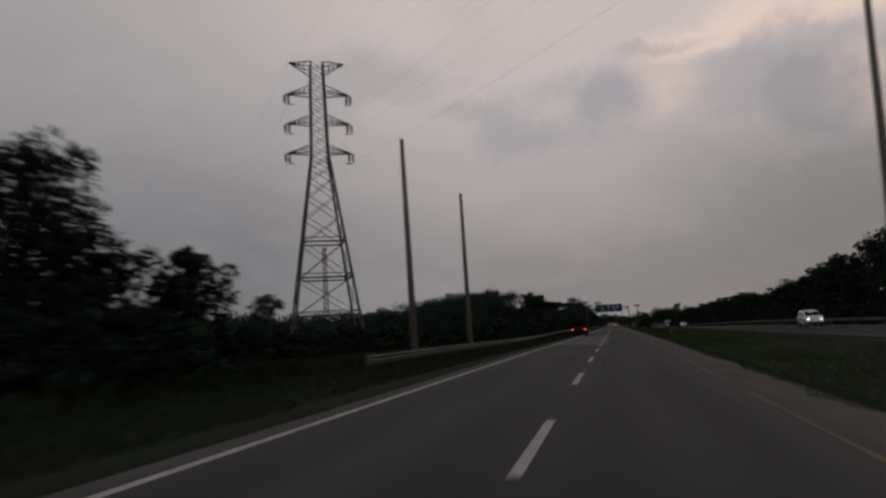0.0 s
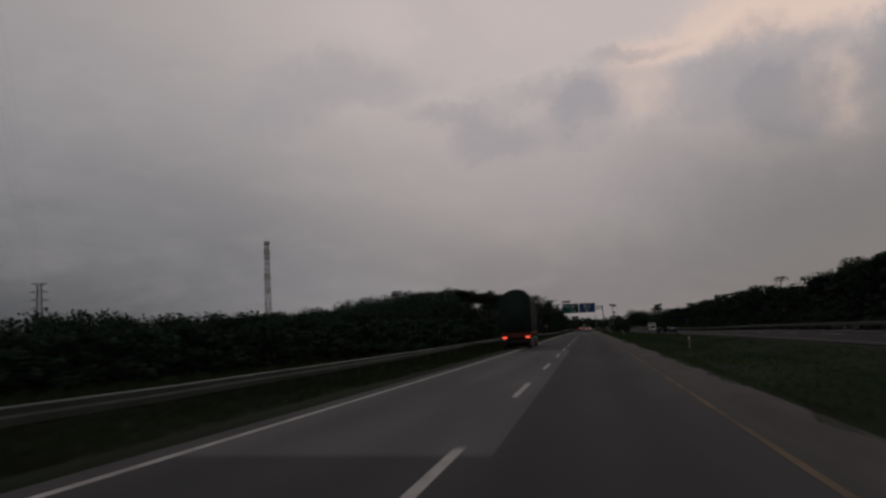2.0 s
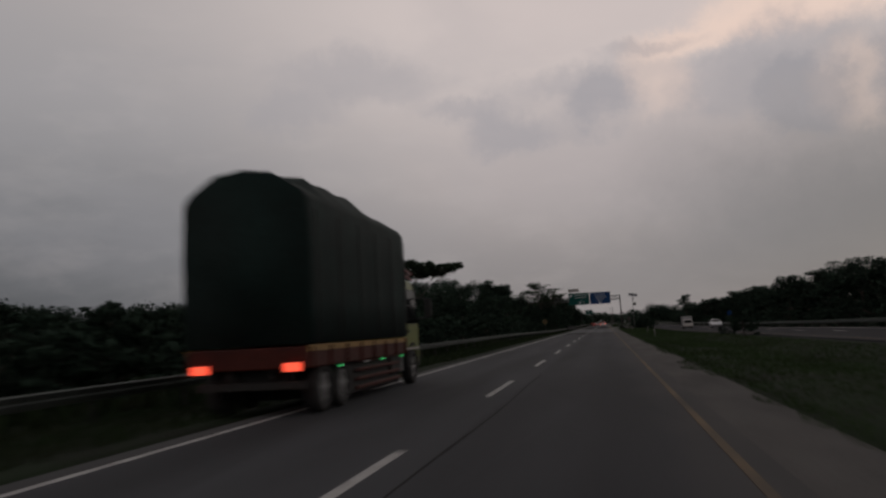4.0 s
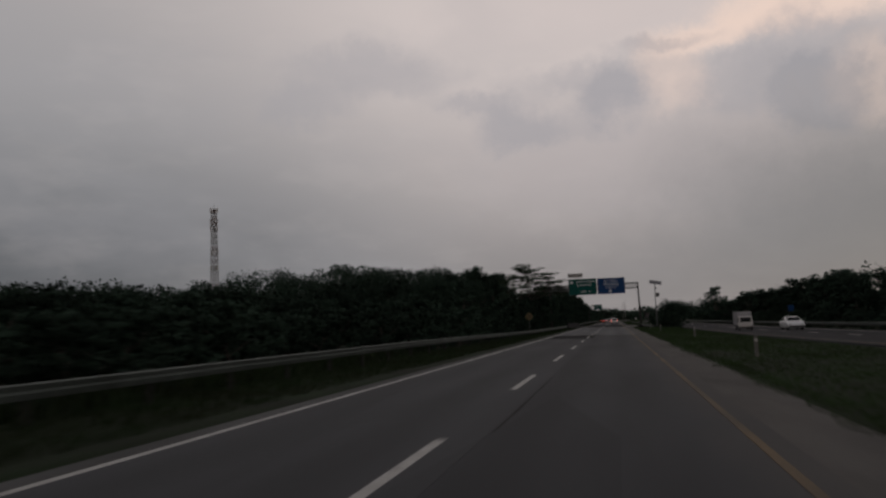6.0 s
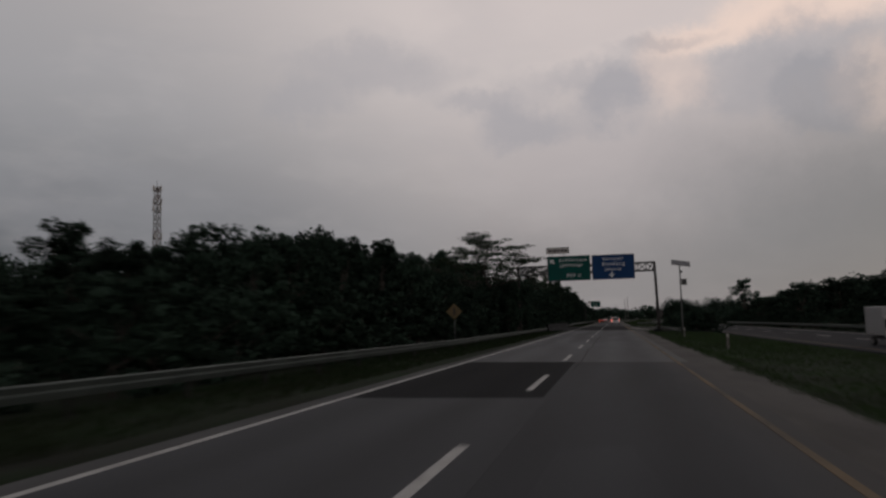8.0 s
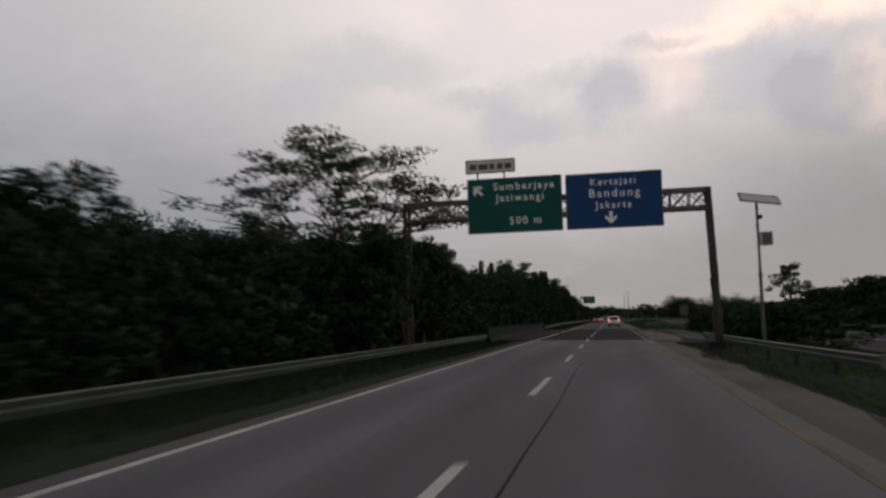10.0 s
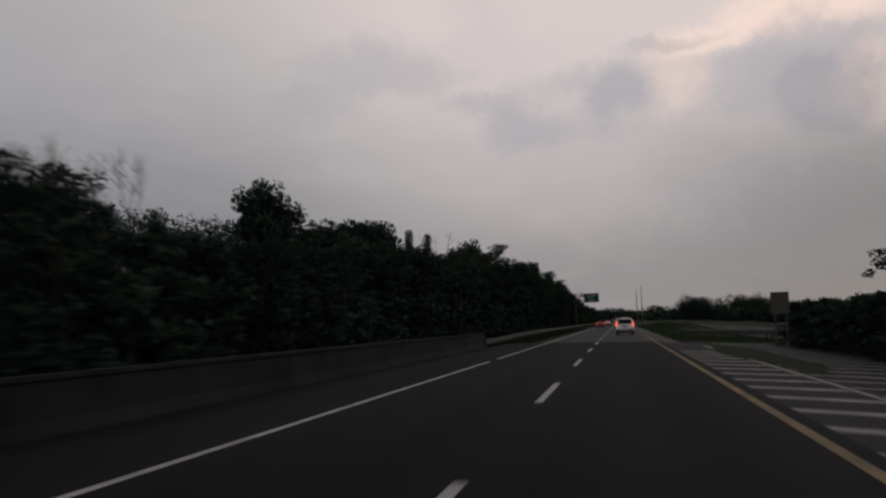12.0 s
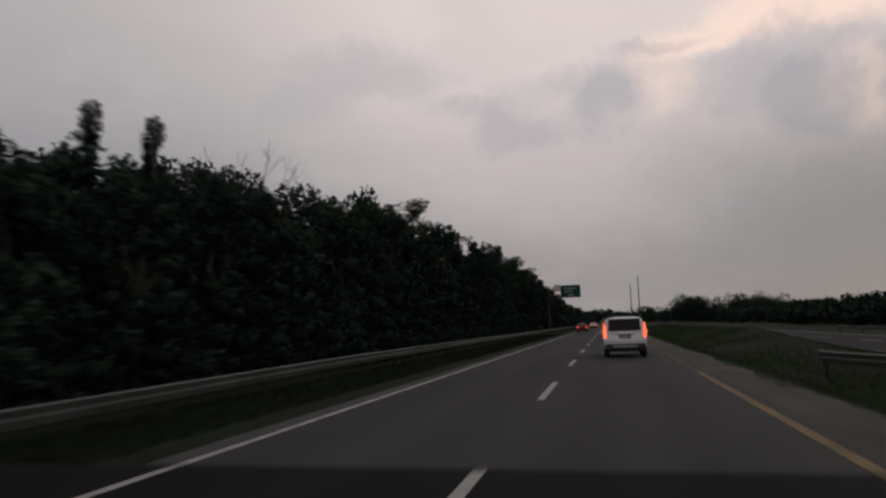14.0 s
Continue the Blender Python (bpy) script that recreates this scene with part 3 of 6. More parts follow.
def guardrail(path, top, face, label, gap=4.0, flare=False):
    """A W-beam rail on posts. path: (x, y) stations; top: height of the upper edge over the ground there; face: +1 when it faces +x."""
    t = thing("guardrail", label, "guardrail", group="guardrails")
    P = [Vector((x, y, 0)) for x, y in path]
    fine = []
    for a, b in zip(P, P[1:]):
        n = max(1, int((b - a).length / gap))
        fine += [a.lerp(b, k / n) for k in range(n)]
    fine.append(P[-1])
    rings, posts = [], []
    for k, p in enumerate(fine):
        h = top(p.y) + tilt_z(p.x, p.y) + 0.012 * noise.noise(Vector((p.y * 0.2, 3, 1)))
        z0 = h - 0.31
        sag = 0.02 * noise.noise(Vector((p.y * 0.13, 9, 1)))
        prof = [(p.x + face * u + sag, p.y, z0 + v) for u, v in W_BEAM] + [(p.x + face * (u - 0.004) + sag, p.y, z0 + v) for u, v in reversed(W_BEAM)]
        rings.append(prof)
        posts.append((p.x - face * 0.09, p.y, ground_z(p.x, p.y) - 0.3, h - 0.03))
    part("beam", loft(B(), rings), M["rail"], t, "dull zinc W-shaped beam")
    first = None
    for x, y, z0, z1 in posts:
        if first is None:
            bm = B()
            for dx in (-0.05, 0.05):
                box(bm, (dx * 0.9, 0, 0.5), (0.012, 0.09, 1.0))
            box(bm, (0, 0, 0.5), (0.09, 0.012, 1.0))
            first = part("post", bm, M["post"], t, "dark steel post")
            first.matrix_basis = Matrix.Translation((x, y, z0)) @ Matrix.Diagonal((1, 1, z1 - z0, 1))
        else:
            again(first, Matrix.Translation((x, y, z0)) @ Matrix.Diagonal((1, 1, z1 - z0, 1)))
    for end in (rings[0], rings[-1]):
        c = sum((Vector(q) for q in end), Vector()) / len(end)
        bm = B()
        bar(bm, c - Vector((0, 0, 0.155)), c + Vector((0, 0, 0.155)), 0.085, seg=10)
        part("end_cap", bm, M["rail"], t)
    return t


def left_top(y):
    if y < 70:
        return 0.60
    if y < 130:
        return 0.60 + 0.18 * (y - 70) / 60
    if y < 200:
        return 0.78
    return 0.78 - 0.22 * min(1, (y - 200) / 60)


guardrail([(-7.1, 26), (-7.1, 70), (-8.3, 130), (-8.3, 195), (-7.15, 255), (-7.05, 322)], left_top, 1, "long dull zinc guardrail along the grass verge")
guardrail([(-6.75, 366), (-6.9, 385), (-7.2, 420), (-7.2, 640)], lambda y: 0.62 + 0.14 * min(1, max(0, (y - 372) / 20)), 1, "zinc guardrail starting at the end of the bridge parapet")
guardrail([(7.45, 282), (7.1, 294), (7.0, 312)], lambda y: 0.58, -1, "short zinc guardrail in the median before the crossing")
guardrail([(13.0, 367.5), (11.0, 372), (8.6, 380), (6.9, 389)], lambda y: 0.6, -1, "curved zinc guardrail in the median past the crossing")
guardrail([(25.9, -40), (25.9, 460)], lambda y: far_z(y) + 0.72, -1, "zinc guardrail on the outer side of the opposite carriageway", gap=8.0)

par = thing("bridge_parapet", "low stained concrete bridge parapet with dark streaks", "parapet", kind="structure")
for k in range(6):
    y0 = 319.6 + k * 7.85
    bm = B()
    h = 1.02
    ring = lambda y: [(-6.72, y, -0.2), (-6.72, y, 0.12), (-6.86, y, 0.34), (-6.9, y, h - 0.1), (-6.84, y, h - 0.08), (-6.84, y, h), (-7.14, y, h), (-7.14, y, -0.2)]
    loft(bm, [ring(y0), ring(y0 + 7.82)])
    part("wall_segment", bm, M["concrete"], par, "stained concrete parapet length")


# ---- roadside poles and towers ----
def plain_pole(x, y, h, r, label, lean=0.0):
    t = thing("roadside_pole", label, "pole", pose(x, y, ground_z(x, y), 0, lean, 0), group="roadside poles")
    bm = B()
    bar(bm, (0, 0, -0.3), (0, 0, h), r, r * 0.52, seg=14)
    part("shaft", bm, M["pole"], t, smooth=True)
    bm = B()
    bar(bm, (0, 0, h), (0, 0, h + 0.05), r * 0.58, seg=14)
    part("cap", bm, M["steel"], t)
    bm = B()
    box(bm, (0, 0, 0.1), (r * 3.2, r * 3.2, 0.24), 0.02)
    part("footing", bm, M["concrete"], t)
    return t


plain_pole(-9.95, 44.0, 12.6, 0.22, "tall bare tapered grey pole behind the guardrail", -0.9)
plain_pole(-10.05, 62.5, 12.5, 0.22, "tall bare tapered grey pole behind the guardrail", -0.7)
plain_pole(9.5, 26.0, 12.6, 0.18, "tall bare tapered grey pole in the grass median")
plain_pole(6.9, 508, 9.3, 0.14, "thin far grey pole in the grass median")
plain_pole(6.2, 530, 9.0, 0.14, "thin far grey pole in the grass median")


UNIT = bpy.data.meshes.new("stick")
bm = box(B(), (0, 0, 0), (1, 1, 1))
bm.to_mesh(UNIT)
bm.free()
UNIT.materials.append(M["pylon_steel"])


def pylon(x, y, turn, s, label, detail=True, rise=0.0):
    """A lattice power pylon: four splayed legs, braces, three cross-arms and a wide top."""
    t = thing("power_pylon", label, "pylon", pose(x, y, ground_z(x, y) + rise, 0, 0, turn), group="power pylons")
    H, waist = 32.4 * s, 21.4 * s
    half = lambda z: s * (3.9 + (0.92 - 3.9) * min(1, z / waist)) if z < waist else 0.95 * s - 0.25 * s * (z - waist) / (H - waist)
    q = lambda i, z: Vector(((-1, 1, 1, -1)[i] * half(z), (-1, -1, 1, 1)[i] * half(z) * 0.9, z))
    sticks = []
    for i in range(4):
        sticks += [("leg", q(i, -0.3 - rise), q(i, waist), 0.19), ("leg", q(i, waist), q(i, H), 0.15)]
    lev = [0, 3.5 * s, 7.6 * s, 11.6 * s, 14.4 * s, 16.8 * s, 18.8 * s, 20.2 * s, waist]
    for a, b in zip(lev, lev[1:]):
        for i in range(4):
            j = (i + 1) % 4
            sticks += [("brace", q(i, a), q(j, b), 0.065), ("brace", q(j, a), q(i, b), 0.065)]
    for z in lev[1:4]:
        for i in range(4):
            sticks += [("girt", q(i, z), q((i + 1) % 4, z), 0.15), ("girt", q(i, z + 0.45 * s), q((i + 1) % 4, z + 0.45 * s), 0.09)]
    n = 9
    for k in range(n):
        a, b = waist + (H - waist) * k / n, waist + (H - waist) * (k + 1) / n
        for i in range(4):
            j = (i + 1) % 4
            sticks += [("brace", q(i, a), q(j, b), 0.05), ("brace", q(j, a), q(i, b), 0.05)]
    if detail:
        for nm, a, b, w in sticks:
            d = b - a
            o = new(nm, UNIT)
            o.parent = t
            o.matrix_basis = Matrix.Translation((a + b) / 2) @ d.to_track_quat("Z", "Y").to_matrix().to_4x4() @ Matrix.Diagonal((w * s, w * s, d.length, 1))
    else:
        bm = B()
        for nm, a, b, w in sticks:
            beam(bm, a, b, w * s * 1.5)
        tagged(part("lattice", bm, M["pylon_steel"], t), kind="stuff")
    for z, reach, rise in ((21.8, 3.65, 0.9), (25.2, 3.6, 0.9), (28.6, 3.6, 0.9), (32.3, 3.1, -1.2)):
        z *= s
        for sd in (-1, 1):
            bm = B()
            tip = Vector((sd * reach * s, 0, z))
            for dy in (-0.8, 0.8):
                low = Vector((sd * 0.9 * s, dy * s, z))
                up = Vector((sd * 0.85 * s, dy * s, z + rise * s))
                beam(bm, low, tip, 0.11 * s)
                beam(bm, up, tip, 0.09 * s)
                for f in (0.25, 0.5, 0.75):
                    beam(bm, low.lerp(tip, f), up.lerp(tip, f * 0.85), 0.05 * s)
            part("cross_arm", bm, M["pylon_steel"], t)
            if rise > 0 and detail:
                bm = B()
                for dx in (-0.12, 0.32):
                    a = tip + Vector((-sd * dx, 0, 0))
                    for k in range(7):
                        bar(bm, a + Vector((0, 0, -0.12 - 0.13 * k)), a + Vector((0, 0, -0.17 - 0.13 * k)), 0.15 * s, seg=10)
                    bar(bm, a, a + Vector((0, 0, -1.15)), 0.03 * s, seg=6)
                bar(bm, tip + Vector((-0.4 * sd - 0.3, 0, -1.15)), tip + Vector((-0.4 * sd + 0.5, 0, -1.15)), 0.05, seg=6)
                part("insulator", bm, M["black"], t, "dark strings of insulator discs", smooth=False)
    return t


pylon(-30.35, 85.0, 26, 1.012, "tall grey lattice power pylon with three cross-arms", rise=1.0)
pylon(-157, 266, 30, 0.72, "distant grey lattice power pylon over the trees", False)
pylon(-185, 300, 30, 0.45, "distant small lattice power pylon over the trees", False)


def wire(name, a, b, sag, r):
    a, b = Vector(a), Vector(b)
    bm = B()
    pts = [a.lerp(b, k / 24) - Vector((0, 0, sag * 4 * (k / 24) * (1 - k / 24))) for k in range(25)]
    side = (b - a).cross(Vector((0, 0, 1))).normalized() * r
    lift = Vector((0, 0, r))
    loft(bm, [[p + side * math.cos(k * 1.2566) + lift * math.sin(k * 1.2566) for k in range(5)] for p in pts])
    return part(name, bm, M["black"])


for z in (20.7, 24.1, 27.5, 32.3):
    for sd in (-1, 1):
        c, s_ = math.cos(radians(26)), math.sin(radians(26))
        o = Vector((-30.4 + sd * 3.5 * c, 85.2 + sd * 3.5 * s_, z + 0.8))
        far = Vector((-157 + sd * 2.2, 266, (z - 0.3) * 0.68))
        tagged(wire("power_line", o, far, 3.0, 0.006), "thin dark power line strung between pylons", "power line", group="power lines")
        tagged(wire("power_line", o, (95 + sd * 3, -110, z), 5.0, 0.005), "thin dark power line strung over the road", "power line", group="power lines")


def cell_tower(x, y, h):
    t = thing("cell_tower", "slim red and white lattice telecom mast over the trees", "telecom mast", pose(x, y, -0.8))
    bands = 7
    for k in range(bands):
        a, b = h * k / bands, h * (k + 1) / bands
        bm = B()
        w = lambda z: 1.75 - 0.85 * z / h
        for i in range(4):
            sx, sy = (-1, 1, 1, -1)[i], (-1, -1, 1, 1)[i]
            beam(bm, (sx * w(a), sy * w(a), a), (sx * w(b), sy * w(b), b), 0.26)
            tx, ty = (-1, 1, 1, -1)[(i + 1) % 4], (-1, -1, 1, 1)[(i + 1) % 4]
            for m in range(3):
                c, d = a + (b - a) * m / 3, a + (b - a) * (m + 1) / 3
                beam(bm, (sx * w(c), sy * w(c), c), (tx * w(d), ty * w(d), d), 0.13)
                beam(bm, (tx * w(c), ty * w(c), c), (sx * w(d), sy * w(d), d), 0.13)
        part("lattice_section", bm, M["mast_red" if k % 2 == 0 else "mast_white"], t, "red section" if k % 2 == 0 else "white section")
    for k, z in enumerate((h - 1.0, h - 6.5, h - 10.0, h - 22.0, h - 30.0)):
        for a in range(3):
            ang = a * 2.1 + k
            bm = B()
            box(bm, (1.7 * math.cos(ang), 1.7 * math.sin(ang), z), (0.8, 0.5, 2.6), 0.06, Matrix.Rotation(ang, 4, "Z"))
            part("antenna", bm, M["sign_grey"], t, "grey panel antenna")
    bm = B()
    bar(bm, (0, 0, h), (0, 0, h + 2.5), 0.08, seg=6)
    part("rod", bm, M["steel"], t)


cell_tower(-192, 524, 65.5)


# ---- gantry with direction signs ----
GY = 304.4


def sign_text(words, size, x, z, y, parent, bold=0.004):
    cu = bpy.data.curves.new("sign_text", "FONT")
    cu.body, cu.size, cu.align_x, cu.align_y = words, size, "CENTER", "CENTER"
    cu.extrude, cu.offset, cu.space_character = 0.004, bold, 1.28
    o = new("lettering", cu)
    dg = bpy.context.evaluated_depsgraph_get()
    me = bpy.data.meshes.new_from_object(o.evaluated_get(dg))
    bpy.data.objects.remove(o)
    me.materials.clear()
    me.materials.append(M["sign_white"])
    # one piece a letter: islands whose spans across overlap belong together
    src = B()
    src.from_mesh(me)
    left, spans = set(src.verts), []
    while left:
        todo, isle = [left.pop()], set()
        while todo:
            v = todo.pop()
            isle.add(v)
            for e in v.link_edges:
                o = e.other_vert(v)
                if o in left:
                    left.discard(o)
                    todo.append(o)
        spans.append([min(v.co.x for v in isle), max(v.co.x for v in isle), isle])
    spans.sort(key=lambda q: q[0])
    letters = []
    for a, b, isle in spans:
        if letters and a < letters[-1][1] - 0.02:
            letters[-1][1] = max(b, letters[-1][1])
            letters[-1][2] |= isle
        else:
            letters.append([a, b, isle])
    for a, b, isle in letters:
        bm = B()
        twin = {v: bm.verts.new(v.co) for v in isle}
        for f in {f for v in isle for f in v.link_faces}:
            bm.faces.new([twin[v] for v in f.verts])
        o = part("letter", bm, M["sign_white"], parent)
        o.matrix_basis = pose(x, y, z, 90, 0, 0)
    src.free()


def arrow(parent, x, z, y, turn, s):
    bm = B()
    pts = [(-0.13, 0.62), (0.13, 0.62), (0.13, 0.05), (0.46, 0.30), (0.46, 0.02), (0, -0.40), (-0.46, 0.02), (-0.46, 0.30), (-0.13, 0.05)]
    m = Matrix.Rotation(radians(turn), 3, "Y")
    slab(bm, [m @ Vector((u * s, 0, v * s)) for u, v in pts], 0.006)
    o = part("arrow", bm, M["sign_white"], parent, "white arrow")
    o.matrix_basis = pose(x, y, z)


def board(parent, name, x0, x1, z0, z1, y, mat, label, rim=True):
    bm = B()
    box(bm, ((x0 + x1) / 2, y, (z0 + z1) / 2), (x1 - x0, 0.05, z1 - z0), 0.015)
    o = part(name, bm, mat, parent, label)
    if rim:
        bm = B()
        for a, b in (((x0, z0), (x1, z0)), ((x1, z0), (x1, z1)), ((x1, z1), (x0, z1)), ((x0, z1), (x0, z0))):
            beam(bm, (a[0], y - 0.012, a[1]), (b[0], y - 0.012, b[1]), 0.055)
        part("rim", bm, M["steel"], o, "thin grey edge strip")
        for k in range(1, 4):
            bm = B()
            xx = x0 + (x1 - x0) * k / 4
            box(bm, (xx, y + 0.07, (z0 + z1) / 2), (0.08, 0.08, z1 - z0 - 0.1))
            part("stiffener", bm, M["steel"], o)
    return o


gan = thing("sign_gantry", "grey steel truss gantry carrying direction signs over the road", "sign gantry")
XL, XR, ZB, ZT, DG = -8.95, 6.7, 6.95, 7.88, 1.0
for x in (XL, XR):
    for dy in (0, DG):
        bm = B()
        beam(bm, (x + (0.25 if x > 0 else 0), GY + dy, ground_z(x, GY) - 0.2), (x, GY + dy, ZT + 0.06), *((0.24, 0.24) if x > 0 else (0.17, 0.17)))
        part("column", bm, M["column"], gan, "square dark steel column")
    base = ground_z(x, GY)
    for k in range(4):
        z = base + 1.7 * k
        part("column_brace", beam(B(), (x, GY, z + 0.2), (x, GY + DG, z + 1.8), 0.08), M["column"], gan)
        part("column_brace", beam(B(), (x, GY, z + 1.8), (x, GY + DG, z + 1.8), 0.08), M["column"], gan)
    bm = B()
    box(bm, (x, GY + DG / 2, base + 0.12), (0.8, 1.8, 0.5), 0.03)
    part("footing", bm, M["concrete"], gan, "concrete footing")
for dy in (0, DG):
    for z in (ZB, ZT):
        bm = B()
        beam(bm, (XL, GY + dy, z), (XR, GY + dy, z), 0.15)
        part("chord", bm, M["steel"], gan, "long square truss chord")
NB = 17
BAY = (XR - XL) / NB


def web(a, b, w):
    return part("web_bar", beam(B(), a, b, w), M["steel"], gan)


up = web((0, 0, ZB), (0, 0, ZT), 0.07)
strut = web((0, 0, 0), (0, DG, 0), 0.06)
rising = web((0, 0, ZB), (BAY, 0, ZT), 0.07)
falling = web((0, 0, ZT), (BAY, 0, ZB), 0.055)
plan = web((0, 0, ZT), (BAY, DG, ZT), 0.05)
for k in range(NB + 1):
    x = XL + BAY * k
    for first, y, z, last in ((up, GY, 0, NB), (up, GY + DG, 0, NB), (strut, GY, ZB, NB), (strut, GY, ZT, NB), (rising, GY, 0, NB - 1), (rising, GY + DG, 0, NB - 1),
                              (falling, GY, 0, NB - 1), (falling, GY + DG, 0, NB - 1), (plan, GY, 0, NB - 1)):
        if k > last:
            continue
        if k == 0 and y == GY and (first is not strut or z == ZB):
            first.matrix_basis = pose(x, y, z)
        else:
            again(first, pose(x, y, z))
SY = GY - 0.2
g = board(gan, "green_sign", -5.44, -0.55, 6.1, 8.95, SY, M["sign_green"], "dark green direction sign with white words")
b = board(gan, "blue_sign", -0.31, 4.45, 6.1, 8.9, SY, M["sign_blue"], "dark blue direction sign with white words")
k = board(gan, "top_board", -5.5, -2.93, 9.3, 9.98, SY, M["sign_grey"], "small grey board over the green sign", True)
for x in (-4.9, -3.5):
    bm = B()
    beam(bm, (x, SY + 0.06, 8.6), (x, SY + 0.06, 9.9), 0.07)
    part("bracket", bm, M["steel"], gan)
for x in (-4.8, -3.0, -1.2, 0.3, 2.1, 3.9):
    bm = B()
    beam(bm, (x, SY + 0.1, 6.3), (x, SY + 0.1, 8.7), 0.09)
    part("bracket", bm, M["steel"], gan)
TY = SY - 0.034
sign_text("Sumberjaya", 0.54, -2.5, 8.5, TY, g)
sign_text("Jatiwangi", 0.54, -2.7, 7.9, TY, g)
sign_text("500 m", 0.54, -2.45, 6.68, TY, g)
arrow(g, -4.95, 8.4, TY, 135, 0.62)
sign_text("Kertajati", 0.5, 2.05, 8.45, TY, b)
sign_text("Bandung", 0.6, 2.1, 7.86, TY, b)
sign_text("Jakarta", 0.5, 2.05, 7.25, TY, b)
arrow(b, 1.9, 6.55, TY, 0, 0.62)
for i, (x0, x1) in enumerate(((-5.3, -4.95), (-4.85, -4.35), (-4.25, -4.0), (-3.85, -3.55), (-3.45, -3.1))):
    part("writing_bar", box(B(), ((x0 + x1) / 2, SY - 0.03, 9.62), (x1 - x0, 0.008, 0.3)), M["back_sheet"], k, "dark unreadable writing")


# ---- further signs and roadside pieces ----
def cantilever_sign(y):
    t = thing("cantilever_sign", "far green direction sign on a grey cantilever post", "road sign")
    bm = B()
    bar(bm, (-8.0, y, -0.6), (-8.0, y, 7.4), 0.2, 0.16, seg=12)
    part("post", bm, M["column"], t)
    for z in (6.3, 7.2):
        bm = B()
        bar(bm, (-8.0, y, z), (-2.9, y, z), 0.09, seg=10)
        part("arm", bm, M["steel"], t)
    o = board(t, "green_panel", -5.9, -2.7, 5.8, 7.8, y - 0.15, M["sign_green"], "green sign panel")
    for j, (x0, x1, z) in enumerate(((-5.3, -3.3, 7.3), (-5.3, -3.9, 6.8), (-4.8, -3.8, 6.2))):
        bm = B()
        box(bm, ((x0 + x1) / 2, y - 0.19, z), (x1 - x0, 0.01, 0.12))
        part("writing_bar", bm, M["sign_grey"], o)
    board(t, "grey_panel", -6.9, -6.0, 6.9, 7.9, y - 0.15, M["sign_grey"], "small pale panel")


cantilever_sign(500.0)


def diamond_sign(x, y):
    t = thing("warning_sign", "yellow diamond warning sign on a thin post behind the guardrail", "road sign", pose(x, y, ground_z(x, y)))
    bm = B()
    bar(bm, (0, 0.04, -0.2), (0, 0.04, 2.9), 0.035, seg=8)
    part("post", bm, M["steel"], t)
    bm = B()
    slab(bm, [(0, 0, 1.85), (0.55, 0, 2.4), (0, 0, 2.95), (-0.55, 0, 2.4)], 0.02)
    p = part("panel", bm, M["sign_yellow"], t, "yellow diamond panel")
    bm = B()
    slab(bm, [(-0.06, -0.024, 2.15), (0.06, -0.024, 2.15), (0.06, -0.024, 2.62), (-0.06, -0.024, 2.62)], 0.005)
    part("symbol", bm, M["black"], p)


diamond_sign(-8.6, 263.0)


def small_board(name, x, y, w, z0, z1, mat, label, turn=0):
    t = thing(name, label, "road sign", pose(x, y, ground_z(x, y) if x > 6 else -0.2, 0, 0, turn))
    for dx in (-w * 0.3, w * 0.3):
        part("post", bar(B(), (dx, 0.05, -0.3), (dx, 0.05, z1 - 0.05), 0.035, seg=8), M["steel"], t)
    bm = B()
    box(bm, (0, 0, (z0 + z1) / 2), (w, 0.03, z1 - z0), 0.01)
    part("panel", bm, mat, t)


small_board("board_sign", 10.2, 362, 0.95, 1.9, 3.1, M["back_sheet"], "grey back of a sign board at the median crossing")
small_board("blue_sign", 30.5, 297, 0.9, 2.4, 3.4, M["sign_blue"], "small blue sign beside the opposite carriageway")


def delineator(x, y):
    t = thing("delineator_post", "short grey-white marker post in the median grass", "marker post", pose(x, y, ground_z(x, y)), group="delineator posts")
    bm = B()
    box(bm, (0, 0, 0.35), (0.12, 0.06, 1.0), 0.02)
    part("post", bm, M["pole"], t)
    bm = B()
    box(bm, (0, -0.034, 0.68), (0.08, 0.01, 0.12))
    part("reflector", bm, M["sign_grey"], t)


for x, y in ((8.8, 227.2), (7.4, 252), (7.3, 276), (7.6, 190), (8.4, 110)):
    delineator(x, y)


